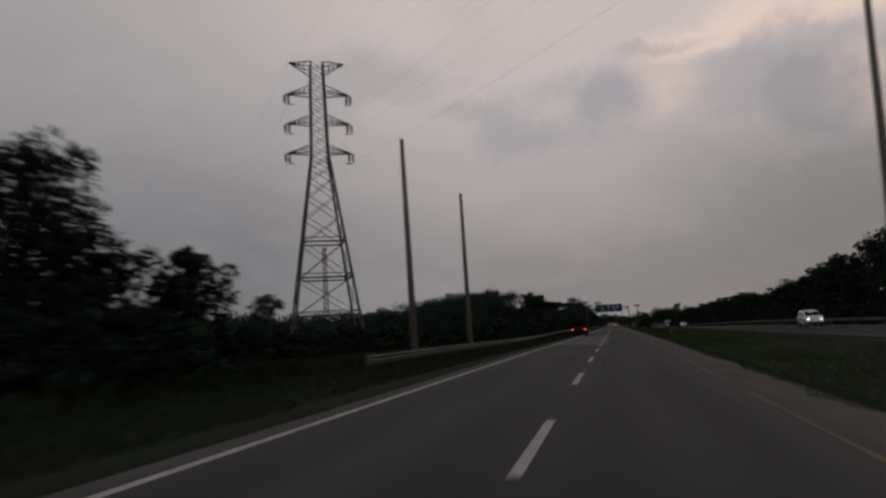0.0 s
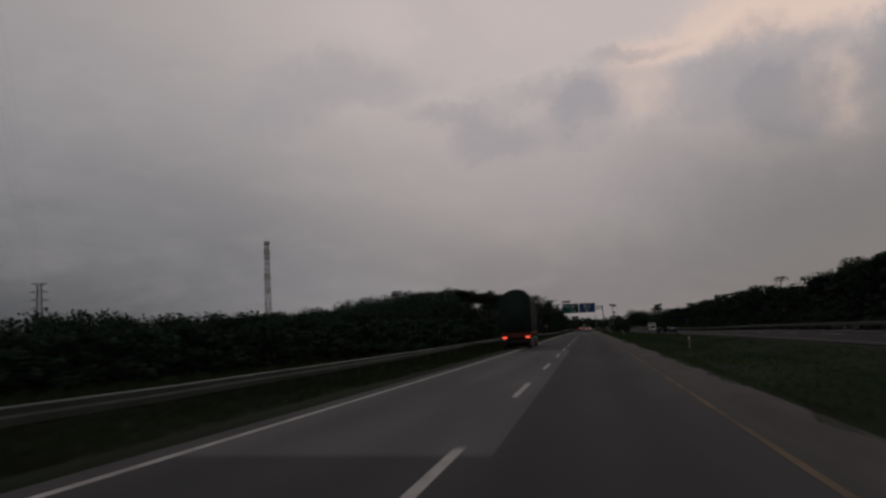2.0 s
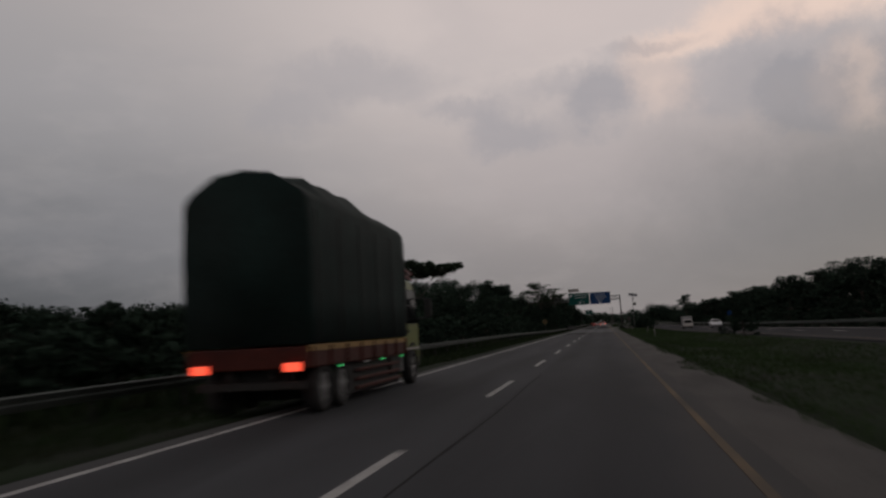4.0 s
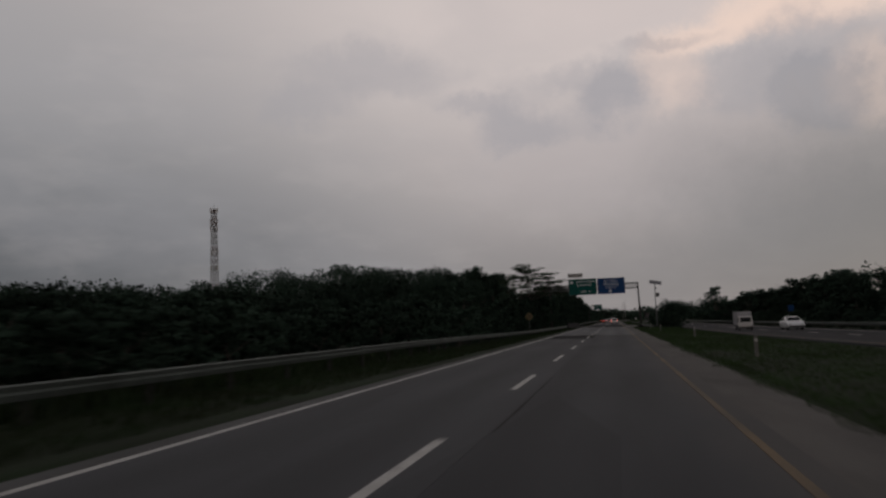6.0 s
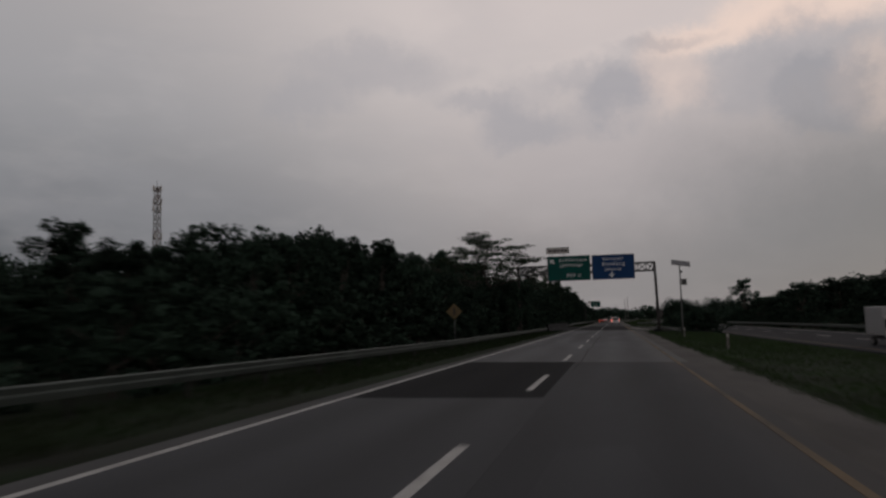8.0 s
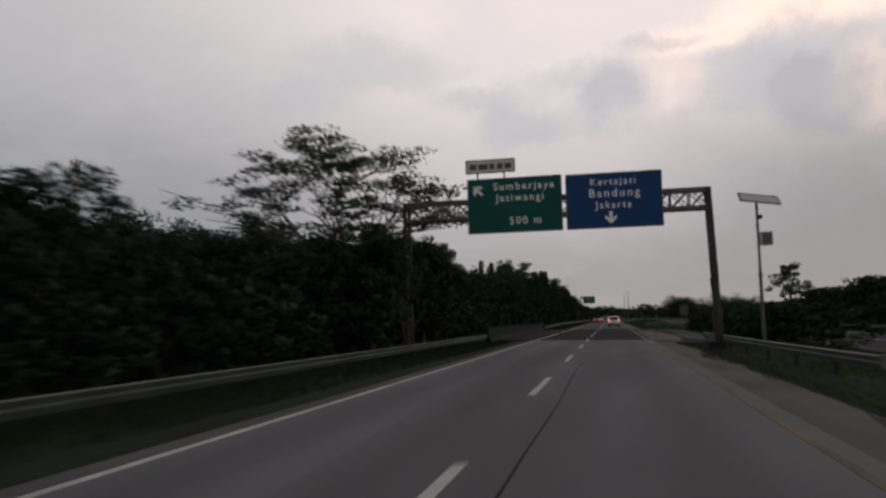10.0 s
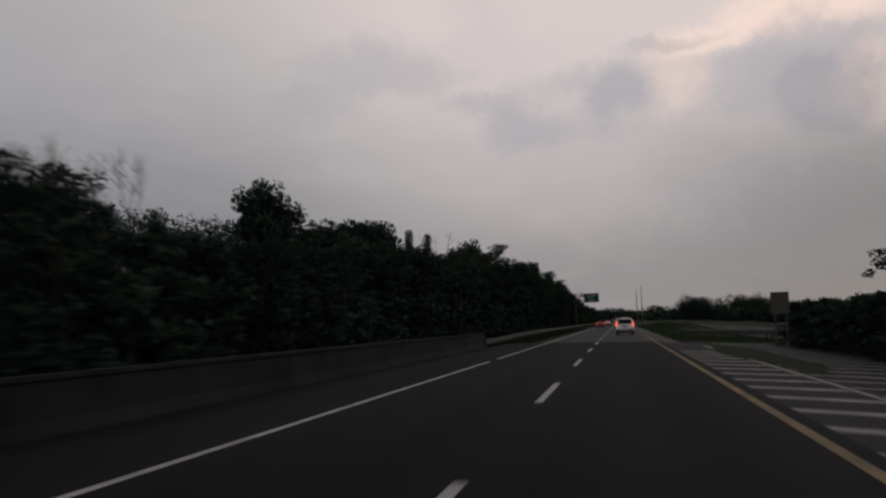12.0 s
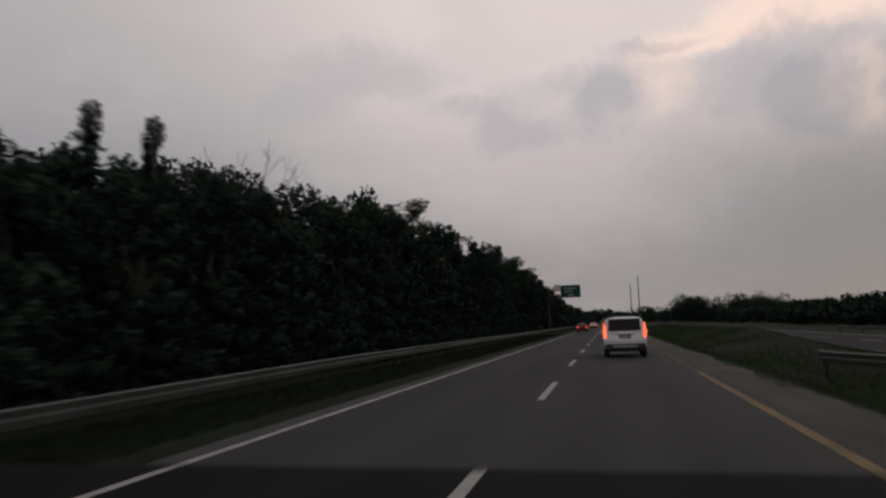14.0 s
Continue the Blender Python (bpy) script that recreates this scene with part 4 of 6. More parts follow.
def solar_lamp(x, y):
    t = thing("solar_warning_lamp", "solar panel and cabinet on a tall grey median pole", "solar pole", pose(x, y, ground_z(x, y)))
    bm = B()
    bar(bm, (0, 0, -0.2), (0, 0, 4.0), 0.10, 0.09, seg=12)
    bar(bm, (0, 0, 4.0), (0, 0, 8.2), 0.075, 0.07, seg=12)
    bar(bm, (0, 0, 3.9), (0, 0, 4.1), 0.12, seg=12)
    part("pole", bm, M["steel"], t, smooth=False)
    tilt = Matrix.Rotation(radians(9), 4, "Y") @ Matrix.Rotation(radians(24), 4, "X")
    bm = B()
    box(bm, (0.15, 0, 8.25), (2.1, 1.5, 0.06), 0.01, tilt)
    p = part("solar_panel", bm, M["panel"], t, "dark tilted solar panel")
    bm = B()
    box(bm, Vector((0.15, 0, 8.25)) + tilt @ Vector((0, 0, -0.036)), (2.0, 1.4, 0.01), 0, tilt)
    part("back_sheet", bm, M["back_sheet"], p, "grey underside sheet")
    bm = B()
    for a, c in (((-0.9, -0.75), (1.2, -0.75)), ((-0.9, 0.75), (1.2, 0.75)), ((-0.9, -0.75), (-0.9, 0.75)), ((1.2, -0.75), (1.2, 0.75))):
        f = lambda q: Vector((0.15, 0, 8.25)) + tilt @ Vector((q[0] - 0.15, q[1], 0.0))
        beam(bm, f(a), f(c), 0.08)
    part("panel_frame", bm, M["steel"], p)
    bm = B()
    box(bm, (0.42, -0.02, 6.0), (0.62, 0.45, 0.75), 0.03)
    c = part("cabinet", bm, M["sign_grey"], t, "grey equipment cabinet")
    bm = B()
    box(bm, (0.42, -0.26, 6.0), (0.5, 0.03, 0.6), 0.01)
    part("cabinet_door", bm, M["steel"], c)
    bm = B()
    bar(bm, (0, 0, 7.2), (0.25, 0, 7.25), 0.13, seg=10)
    part("lamp_head", bm, M["black"], t)
    bm = B()
    box(bm, (0, 0, 0.05), (0.6, 0.6, 0.4), 0.02)
    part("footing", bm, M["concrete"], t)


solar_lamp(9.9, 310.0)


# ---- trees and plants ----
RNG = np.random.default_rng(7)


def leaf_mesh(name, centres, radii, per, size, mat, flat=0.7, stretch=1.0):
    """Many small folded leaves scattered through clumps, most of them near the clump's skin."""
    C, R = np.asarray(centres, float), np.asarray(radii, float)
    n = len(C) * per
    idx = np.repeat(np.arange(len(C)), per)
    d = RNG.normal(size=(n, 3))
    d /= np.linalg.norm(d, axis=1)[:, None]
    p = C[idx] + d * (R[idx] * RNG.uniform(0.35, 1.05, n) ** 0.6)[:, None] * np.array([1, 1, flat])
    u = RNG.normal(size=(n, 3)) + d * 0.6
    u[:, 2] -= 0.25
    u /= np.linalg.norm(u, axis=1)[:, None]
    w = np.cross(u, RNG.normal(size=(n, 3)))
    w /= np.linalg.norm(w, axis=1)[:, None] + 1e-6
    ln = (size * RNG.uniform(0.6, 1.3, n))[:, None]
    a, b = p - u * ln * 0.5 * stretch, p + u * ln * 0.5 * stretch
    v = np.empty((n, 4, 3))
    fold = np.cross(u, w) * ln * 0.12
    face = np.cross(u, w)
    side = np.where((face * d).sum(1) < 0, -1.0, 1.0)[:, None] * w
    v[:, 0], v[:, 1], v[:, 2], v[:, 3] = a, p - side * ln * 0.28 + fold, b, p + side * ln * 0.28 + fold
    me = bpy.data.meshes.new(name)
    me.vertices.add(n * 4)
    me.vertices.foreach_set("co", v.ravel())
    me.loops.add(n * 4)
    me.loops.foreach_set("vertex_index", np.arange(n * 4))
    me.polygons.add(n)
    me.polygons.foreach_set("loop_start", np.arange(n) * 4)
    me.polygons.foreach_set("loop_total", np.full(n, 4))
    me.update(calc_edges=True)
    me.materials.append(mat)
    # leaves of a clump catch the light together
    nrm = d * np.array([1, 1, 1.2]) + 0.10 * np.where((face * d).sum(1) < 0, -1.0, 1.0)[:, None] * face
    nrm /= np.linalg.norm(nrm, axis=1)[:, None] + 1e-6
    me.normals_split_custom_set_from_vertices(np.repeat(nrm, 4, axis=0))
    return me


def limb(bm, a, b, r0, r1, rnd, bends=3, wob=0.12):
    a, b = Vector(a), Vector(b)
    L = (b - a).length
    pts = [a]
    for k in range(1, bends):
        pts.append(a.lerp(b, k / bends) + Vector((rnd.gauss(0, 1), rnd.gauss(0, 1), rnd.gauss(0, 0.5))) * L * wob * 0.5)
    pts.append(b)
    for k in range(bends):
        ra, rb = r0 + (r1 - r0) * k / bends, r0 + (r1 - r0) * (k + 1) / bends
        bar(bm, pts[k], pts[k + 1], ra, rb, seg=7, caps=False)
    return pts


def broadleaf(seed, h, r, clumps, per, low=0.18, label="", category="tree", leaf=0.32, mat="leaf", group="roadside trees", lobes=5, name="tree"):
    """A leafy tree: trunk, limbs and a crown of uneven lobes made of clumps."""
    rnd = random.Random(seed)
    t = thing(name, label, category, group=group)
    bm = B()
    top = (rnd.uniform(-0.3, 0.3), rnd.uniform(-0.3, 0.3), h * 0.72)
    limb(bm, (0, 0, -0.3), top, h * 0.026, h * 0.010, rnd, 5, 0.06)
    cs, rs = [], []
    heads = []
    for k in range(lobes):
        ang = k * 2.4 + rnd.uniform(-0.5, 0.5)
        zz = h * (low + 0.12 + (0.80 - low) * (k + 0.5) / lobes) * rnd.uniform(0.92, 1.06)
        rr = r * (0.62 if zz < h * 0.75 else 0.35) * rnd.uniform(0.7, 1.15)
        e = Vector((math.cos(ang) * rr, math.sin(ang) * rr, zz))
        limb(bm, (0, 0, zz * 0.55), e, h * 0.012, h * 0.004, rnd, 3)
        heads.append((e, r * rnd.uniform(0.42, 0.62)))
    heads.append((Vector((top[0], top[1], h * 0.86)), r * 0.42))
    for k in range(clumps):
        e, hr = heads[k % len(heads)]
        d = Vector((rnd.gauss(0, 1), rnd.gauss(0, 1), rnd.gauss(0, 0.8))).normalized() * hr * rnd.uniform(0.45, 1.05)
        c = e + d
        c.z = max(h * low * 0.6, min(h * 0.97, c.z))
        cs.append(c)
        rs.append(r * rnd.uniform(0.14, 0.27))
    part("trunk", bm, M["bark"], t, "grey trunk and limbs")
    o = new("crown", leaf_mesh("crown", cs, rs, per, leaf, M[mat]))
    o.parent = t
    return t


def umbrella(seed, h, r, label, tiers, per, leaf=0.22, gaps=0.3, lean=0.0, low=0.42, hubs=5, flat=0.34, puff=1.0):
    """A flat-topped spreading tree with a few forking limbs under shelves of leaves."""
    rnd = random.Random(seed)
    t = thing("umbrella_tree", label, "tree")
    bm = B()
    fork = Vector((lean * 0.3, 0, h * low))
    limb(bm, (0, 0, -0.4), fork, h * 0.020, h * 0.013, rnd, 4, 0.05)
    zmin = min(q[0] for q in tiers)
    nodes = []
    for k in range(hubs):
        ang = k * 2 * math.pi / hubs + rnd.uniform(-0.3, 0.3)
        e = Vector((math.cos(ang) * r * 0.42 + lean * zmin, math.sin(ang) * r * 0.42, h * (low + (zmin - low) * rnd.uniform(0.6, 0.95))))
        limb(bm, fork, e, h * 0.0095, h * 0.006, rnd, 4, 0.12)
        nodes.append(e)
    top = fork.lerp(Vector((lean, 0, h)), 0.55)
    limb(bm, fork, top, h * 0.010, h * 0.005, rnd, 3, 0.08)
    nodes.append(top)
    cs, rs = [], []
    for k, (zz, rad, n) in enumerate(tiers):
        for i in range(n):
            ang = i * 2 * math.pi / n + k * 0.7 + rnd.uniform(-0.25, 0.25)
            rr = r * rad * rnd.uniform(0.55, 1.0)
            e = Vector((math.cos(ang) * rr + lean * zz, math.sin(ang) * rr, h * zz * rnd.uniform(0.97, 1.03)))
            root = min(nodes, key=lambda q: (q - e).length)
            limb(bm, root, e, h * 0.0048, h * 0.0018, rnd, 3, 0.12)
            for m in range(3):
                tip = e + Vector((rnd.gauss(0, 0.16) * r, rnd.gauss(0, 0.16) * r, rnd.uniform(-0.02, 0.03) * h))
                limb(bm, root.lerp(e, 0.6), tip, h * 0.0026, h * 0.0011, rnd, 2, 0.1)
                if rnd.random() > gaps * 0.5:
                    for q in range(3):
                        cs.append(tip + Vector((rnd.gauss(0, 0.09) * r, rnd.gauss(0, 0.09) * r, rnd.uniform(-0.01, 0.02) * h)))
                        rs.append(r * rnd.uniform(0.07, 0.14) * puff)
    part("trunk", bm, M["bark"], t, "forking grey trunk and bare limbs")
    o = new("crown", leaf_mesh("crown", cs, rs, per, leaf, M["leaf_light"], flat=flat))
    o.parent = t
    return t


def left_height(x, y):
    """Height of the wood's top at that place."""
    prof = [(60, 3.5), (101, 4.9), (125, 5.8), (215, 8.4), (274, 9.0), (284, 9.2), (298, 11.7), (317, 14.8), (341, 17.2), (369, 19.4), (384, 19.6), (424, 19.3), (441, 21), (484, 25.5), (620, 32)] if x < -55 else \
           [(-60, 2.4), (84, 3.3), (120, 4.4), (165, 5.8), (200, 6.4), (246, 6.9), (261, 8.0), (273, 9.5), (289, 11.3), (316, 12.9), (340, 13.2), (372, 12.8), (390, 12.6), (415, 15.6), (430, 17.8), (448, 20.0), (457, 19.8), (463, 13.0), (500, 14), (620, 18)] if x < -27 else \
           [(-60, 2.4), (160, 3.2), (200, 3.3), (216, 3.5), (222, 4.1), (227, 4.7), (233, 5.4), (244, 6.1), (257, 7.1), (266, 7.6), (280, 6.8), (292, 5.6), (298, 5.2), (302, 5.6), (308, 6.4), (319, 7.6), (329, 6.8), (336, 6.5), (343, 5.8), (348, 6.1), (357, 6.0), (363, 6.3), (369, 7.3), (377, 7.4), (383, 7.3), (392, 8.2), (399, 7.9), (410, 8.6), (422, 9.7), (439, 11.6), (446, 11.4), (452, 9.4), (465, 9.3), (490, 11.2), (503, 12.6), (516, 12.6), (535, 11.4), (640, 11.6)]
    for (a, p), (b, q) in zip(prof, prof[1:]):
        if a <= y <= b:
            hh = p + (q - p) * (y - a) / (b - a)
            break
    else:
        hh = prof[-1][1]
    if x < -55:
        return hh
    return 1.5 + (hh - 1.5) * (abs(x - 1.5) / 41.5 if x < -27 else 1.0)


WOOD = "dense dark green broadleaf tree in the roadside wood"
SEEDS = [broadleaf(11, 9.0, 3.3, 70, 75, 0.10, WOOD), broadleaf(23, 9.0, 3.0, 64, 75, 0.14, WOOD, lobes=6),
         broadleaf(37, 9.0, 3.8, 76, 70, 0.08, WOOD, lobes=4), broadleaf(51, 9.0, 2.7, 60, 75, 0.16, WOOD, lobes=7)]
SHRUBS = [broadleaf(61, 3.2, 1.9, 34, 75, 0.02, "dense dark shrub at the foot of the roadside wood", "shrub", 0.22, group="roadside shrubs", lobes=4, name="shrub"),
          broadleaf(67, 3.2, 2.2, 36, 75, 0.02, "dense dark shrub at the foot of the roadside wood", "shrub", 0.22, group="roadside shrubs", lobes=5, name="shrub")]
spare = SEEDS + SHRUBS
used = set()


def plant(template, x, y, h, base, rnd, wide=1.0, z=None):
    s = h / base
    w = s ** 0.6 * wide * (0.82 if base > 5 else 1.0)
    m = pose(x, y, (ground_z(x, y) if z is None else z) - 0.05, 0, 0, rnd.uniform(0, 360)) @ Matrix.Diagonal((w, w * rnd.uniform(0.9, 1.1), s, 1))
    if template not in used:
        used.add(template)
        template.matrix_basis = m
        return template
    return copy_thing(template, m @ Matrix.Diagonal([1 / q for q in template.scale] + [1]))


rnd, more = random.Random(3), random.Random(19)
# edge of the wood along the verge
y = 236.0
while y < 590:
    x = -14.5 + rnd.uniform(-1.6, 1.6)
    plant(rnd.choice(SEEDS), x, y, left_height(x, y) * rnd.uniform(0.88, 1.06), 9.0, rnd, 1.0)
    y += rnd.uniform(2.8, 4.6) * (1 if y < 430 else 1.5)
y = 240.0
while y < 560:
    plant(rnd.choice(SEEDS), -20 + rnd.uniform(-2, 2), y, (1.5 + (left_height(-20, y - 8 if y < 272 else y) - 1.5) * 1.33) * rnd.uniform(0.86, 1.05), 9.0, rnd, 1.15)
    y += rnd.uniform(5.0, 8.0)
y = 205.0
while y < 500:
    plant(rnd.choice(SHRUBS), -12.0 + rnd.uniform(-0.7, 0.5), y, rnd.uniform(2.2, 3.8), 3.2, rnd, 1.15)
    y += rnd.uniform(2.2, 3.4) * (1 if y < 430 else 1.5)
# trees set further back, over the fields
y = 140.0
while y < 240:
    x = -27.5 + rnd.uniform(-2.5, 2.5)
    plant(rnd.choice(SEEDS), x, y, (4.2 + max(0, y - 150) * 0.018) * rnd.uniform(0.85, 1.05), 9.0, rnd, 1.45)
    y += rnd.uniform(3.4, 5.2)
y = 60.0
while y < 200:
    x = -40 + rnd.uniform(-7, 7)
    plant(rnd.choice(SEEDS), x, y, left_height(x, y) * rnd.uniform(0.90, 1.06), 9.0, rnd, 1.6)
    y += rnd.uniform(4.0, 6.0)
y = 112.0
while y < 215:
    x = -14.5 + rnd.uniform(-4, 1.5)
    plant(rnd.choice(SHRUBS), x, y, min(5.2, left_height(-14, y)) * rnd.uniform(0.75, 1.03), 3.2, rnd, 1.3)
    y += rnd.uniform(1.5, 2.6)


def right_height(y):
    prof = [(0, 11.5), (110, 11.2), (150, 9.2), (170, 8.4), (240, 8.1), (300, 8.4), (390, 7.2), (450, 4), (520, 5), (590, 7.5), (900, 10)]
    for (a, p), (b, q) in zip(prof, prof[1:]):
        if a <= y <= b:
            return p + (q - p) * (y - a) / (b - a)
    return 8


y = 95.0
while y < 425:
    x = 34 + rnd.uniform(-1.5, 4)
    plant(rnd.choice(SEEDS), x, y, right_height(y) * rnd.uniform(0.80, 1.02), 9.0, rnd, 1.55)
    y += rnd.uniform(4.2, 6.6) * (1 if y < 420 else 1.6)
y = 100.0
while y < 430:
    plant(rnd.choice(SHRUBS), 29.5 + rnd.uniform(-0.8, 1), y, rnd.uniform(1.6, 2.8), 3.2, rnd, 1.3)
    y += rnd.uniform(5, 8.0)
plant(SHRUBS[0], 13.2, 172.0, 2.1, 3.2, rnd, 1.1, z=-0.3)
# hedge behind the paved crossing
y = 317.0
while y < 366:
    plant(more.choice(SHRUBS), 12.1 + more.uniform(-0.3, 0.3), y, more.uniform(2.1, 2.6), 3.2, more, 0.95)
    plant(more.choice(SHRUBS), 13.3 + more.uniform(-0.3, 0.3), y + 0.8, more.uniform(2.3, 2.8), 3.2, more, 0.95)
    y += more.uniform(1.5, 2.0)
plant(SHRUBS[1], 13.2, 309, 2.4, 3.2, more, 1.2)

for k in range(12):
    plant(rnd.choice(SHRUBS), -12.6 + rnd.uniform(-1.2, 0.4), 146 + 2.4 * k, rnd.uniform(2.1, 2.9), 3.2, rnd, 1.2)
for x, y, h in ((-10.6, 318, 7.3), (-11.6, 323, 6.0), (-11.8, 329, 5.6), (-12.2, 313, 6.4)):
    plant(SEEDS[2], x, y, h, 9.0, rnd, 1.0)

plant(SEEDS[3], -10.1, 301.5, 4.6, 9.0, rnd, 0.9)
plant(SEEDS[2], -10.6, 309.5, 7.0, 9.0, rnd, 1.1)
plant(SEEDS[0], -10.4, 314.5, 7.4, 9.0, rnd, 1.0)
plant(SHRUBS[0], -8.6, 302.3, 6.0, 3.2, rnd, 0.42)
plant(SEEDS[2], -40.0, 402.5, 19.6, 9.0, rnd, 1.0)
plant(SEEDS[0], -39.6, 404.5, 19.4, 9.0, more, 0.9)
plant(SEEDS[2], -37.2, 404.5, 17.6, 9.0, more, 0.9)
plant(SEEDS[1], -41.5, 407.0, 19.0, 9.0, more, 0.9)
plant(SEEDS[0], -39, 419, 17.0, 9.0, rnd, 1.5)
for y in (431, 437, 443, 449, 454):
    plant(more.choice(SEEDS), -40.5 + more.uniform(-1.5, 1.5), y, left_height(-40, y) * more.uniform(0.97, 1.04), 9.0, more, 1.25)
plant(SEEDS[2], -28, 352, 11.0, 9.0, rnd, 1.3)
plant(SEEDS[1], -12.2, 370, 7.5, 9.0, rnd, 1.1)
plant(SEEDS[2], -12.8, 366.5, 7.3, 9.0, rnd, 1.0)
for x, y, h in ((-20.5, 385.5, 10.2), (-19.6, 390.5, 9.7), (-20.8, 395.0, 10.3), (-20.0, 400, 10.6), (-19.8, 406.5, 11.0), (-12.0, 301.5, 6.1), (-12.6, 304.5, 6.5), (-11.9, 308, 6.9), (-13.2, 298.5, 6.0)):
    plant(SEEDS[0], x, y, h, 9.0, rnd, 1.2)
y = 26.0
while y < 116:
    x = -21 + rnd.uniform(-2.5, 1.5)
    plant(rnd.choice(SHRUBS), x, y, (2.3 + 0.016 * (y - 26)) * rnd.uniform(0.70, 0.93), 3.2, rnd, 1.4)
    y += rnd.uniform(1.7, 2.6)

# single trees that stand out
near = broadleaf(77, 7.4, 4.6, 110, 130, 0.04, "large dark bushy tree on the grass beside the road", leaf=0.26, group="", lobes=9)
near.matrix_basis = pose(-16.6, 19.5, 0.1, 0, 0, 40)
for x, y, h in ((-12.5, 25.2, 3.7), (-13.7, 24.2, 4.5), (-15.2, 21.5, 4.8), (-13.0, 19.0, 3.2), (-12.0, 21.5, 2.4), (-17.5, 22.5, 5.0), (-12.8, 15.8, 2.5), (-12.2, 17.6, 2.6), (-14.5, 17.5, 4.0)):
    plant(rnd.choice(SHRUBS), x, y, h, 3.2, rnd, 1.05)


def slanting_umbrella(seed):
    """A flat crown that climbs to one side, carried on limbs that fork low and spread like a fan."""
    rnd = random.Random(seed)
    t = thing("umbrella_tree", "flat-topped umbrella tree leaning over the guardrail", "tree")
    F = 3.7
    mid = lambda s: F + 2.42 + 0.055 * max(0.0, 0.6 - s) ** 2 + 0.02 * max(0.0, s - 2.2) ** 2
    half = lambda s: 0.06 + 0.66 * max(0.0, 1 - (s / 5.0) ** 2)
    bm = B()
    fork = Vector((0, 0, F))
    limb(bm, (0.1, 0, -0.4), fork, 0.17, 0.14, rnd, 4, 0.04)
    cs, rs = [], []
    for k in range(8):
        s = -3.5 + 1.12 * k + rnd.uniform(-0.2, 0.2)
        deep = 3.3 * math.sqrt(max(0.05, 1 - ((s - 0.4) / 5.0) ** 2))
        d = (-0.75, 0.1, 0.85)[k % 3] * deep * rnd.uniform(0.5, 0.9) * (1 if abs(s - 0.4) < 4 else 0.2)
        e = Vector((s, d, mid(s) - 0.35 * half(s)))
        knee = fork.lerp(e, 0.55) + Vector((rnd.gauss(0, 0.08), rnd.gauss(0, 0.1), -0.12))
        thick = 0.095 if k in (1, 2) else 0.034 + 0.012 * (k % 2)
        limb(bm, fork + Vector((0.02 * s, 0, rnd.uniform(-0.9, 0.25))), knee, thick, thick * 0.7, rnd, 4, 0.13)
        limb(bm, knee, e, thick * 0.7, 0.018, rnd, 4, 0.14)
        for m in range(8):
            tip = e + Vector((rnd.uniform(-0.9, 0.9), rnd.uniform(-1.3, 1.3), rnd.uniform(0.0, 0.35)))
            limb(bm, knee.lerp(e, rnd.uniform(0.3, 0.8)), tip, 0.02, 0.008, rnd, 2, 0.12)
    for k in range(330):
        s = rnd.uniform(-3.9, 4.8)
        deep = 3.3 * math.sqrt(max(0.02, 1 - ((s - 0.35) / 4.7) ** 2))
        d = rnd.uniform(-1, 1) * deep
        dome = half(s) * (1 - 0.55 * (d / (deep + 0.01)) ** 2)
        gap = noise.noise(Vector((s * 0.75, d * 0.6, 2.0)))
        if gap < -0.34 - 0.2 * max(0, 1 - abs(s - 0.5)):
            continue
        cs.append((s, d, mid(s) + dome * rnd.uniform(-0.75, 0.85) + 0.3 * gap))
        rs.append(rnd.uniform(0.22, 0.46) * (1 - 0.5 * (s / 5.2) ** 4))
    part("trunk", bm, M["bark"], t, "forking grey trunk and bare limbs")
    o = new("crown", leaf_mesh("crown", cs, rs, 70, 0.17, M["leaf_light"], flat=0.5))
    o.parent = t
    return t


ac = slanting_umbrella(5)
ac.matrix_basis = pose(-11.5, 160.5, -0.25, 0, 0, 26)
for x, y, h in ((-11.4, 157.6, 3.4), (-12.6, 158.4, 3.5), (-11.6, 162.0, 3.6), (-12.6, 155.0, 3.0)):
    plant(SHRUBS[1], x, y, h, 3.2, rnd, 1.15)


def bare_tree(x, y, h, seed):
    """A leafless sapling: a thin stem that keeps forking into twigs."""
    rnd = random.Random(seed)
    t = thing("bare_tree", "thin leafless brown tree among the green crowns", "tree", pose(x, y, ground_z(x, y)), group="bare trees")
    bm = B()
    tips = [(Vector((0, 0, h * 0.55)), Vector((0, 0, 1)))]
    limb(bm, (0, 0, -0.2), (0, 0, h * 0.55), 0.10, 0.06, rnd, 4, 0.04)
    for lev in range(4):
        more = []
        for p, d in tips:
            for k in range(3):
                e = (d + Vector((rnd.gauss(0, 0.45), rnd.gauss(0, 0.45), rnd.uniform(-0.1, 0.3)))).normalized()
                q = p + e * h * 0.16 * 0.8 ** lev * rnd.uniform(0.8, 1.2)
                limb(bm, p, q, 0.05 * 0.62 ** lev, 0.032 * 0.62 ** lev, rnd, 2, 0.1)
                more.append((q, e))
        tips = more
    part("trunk", bm, M["bark"], t, "bare forking stem and twigs")


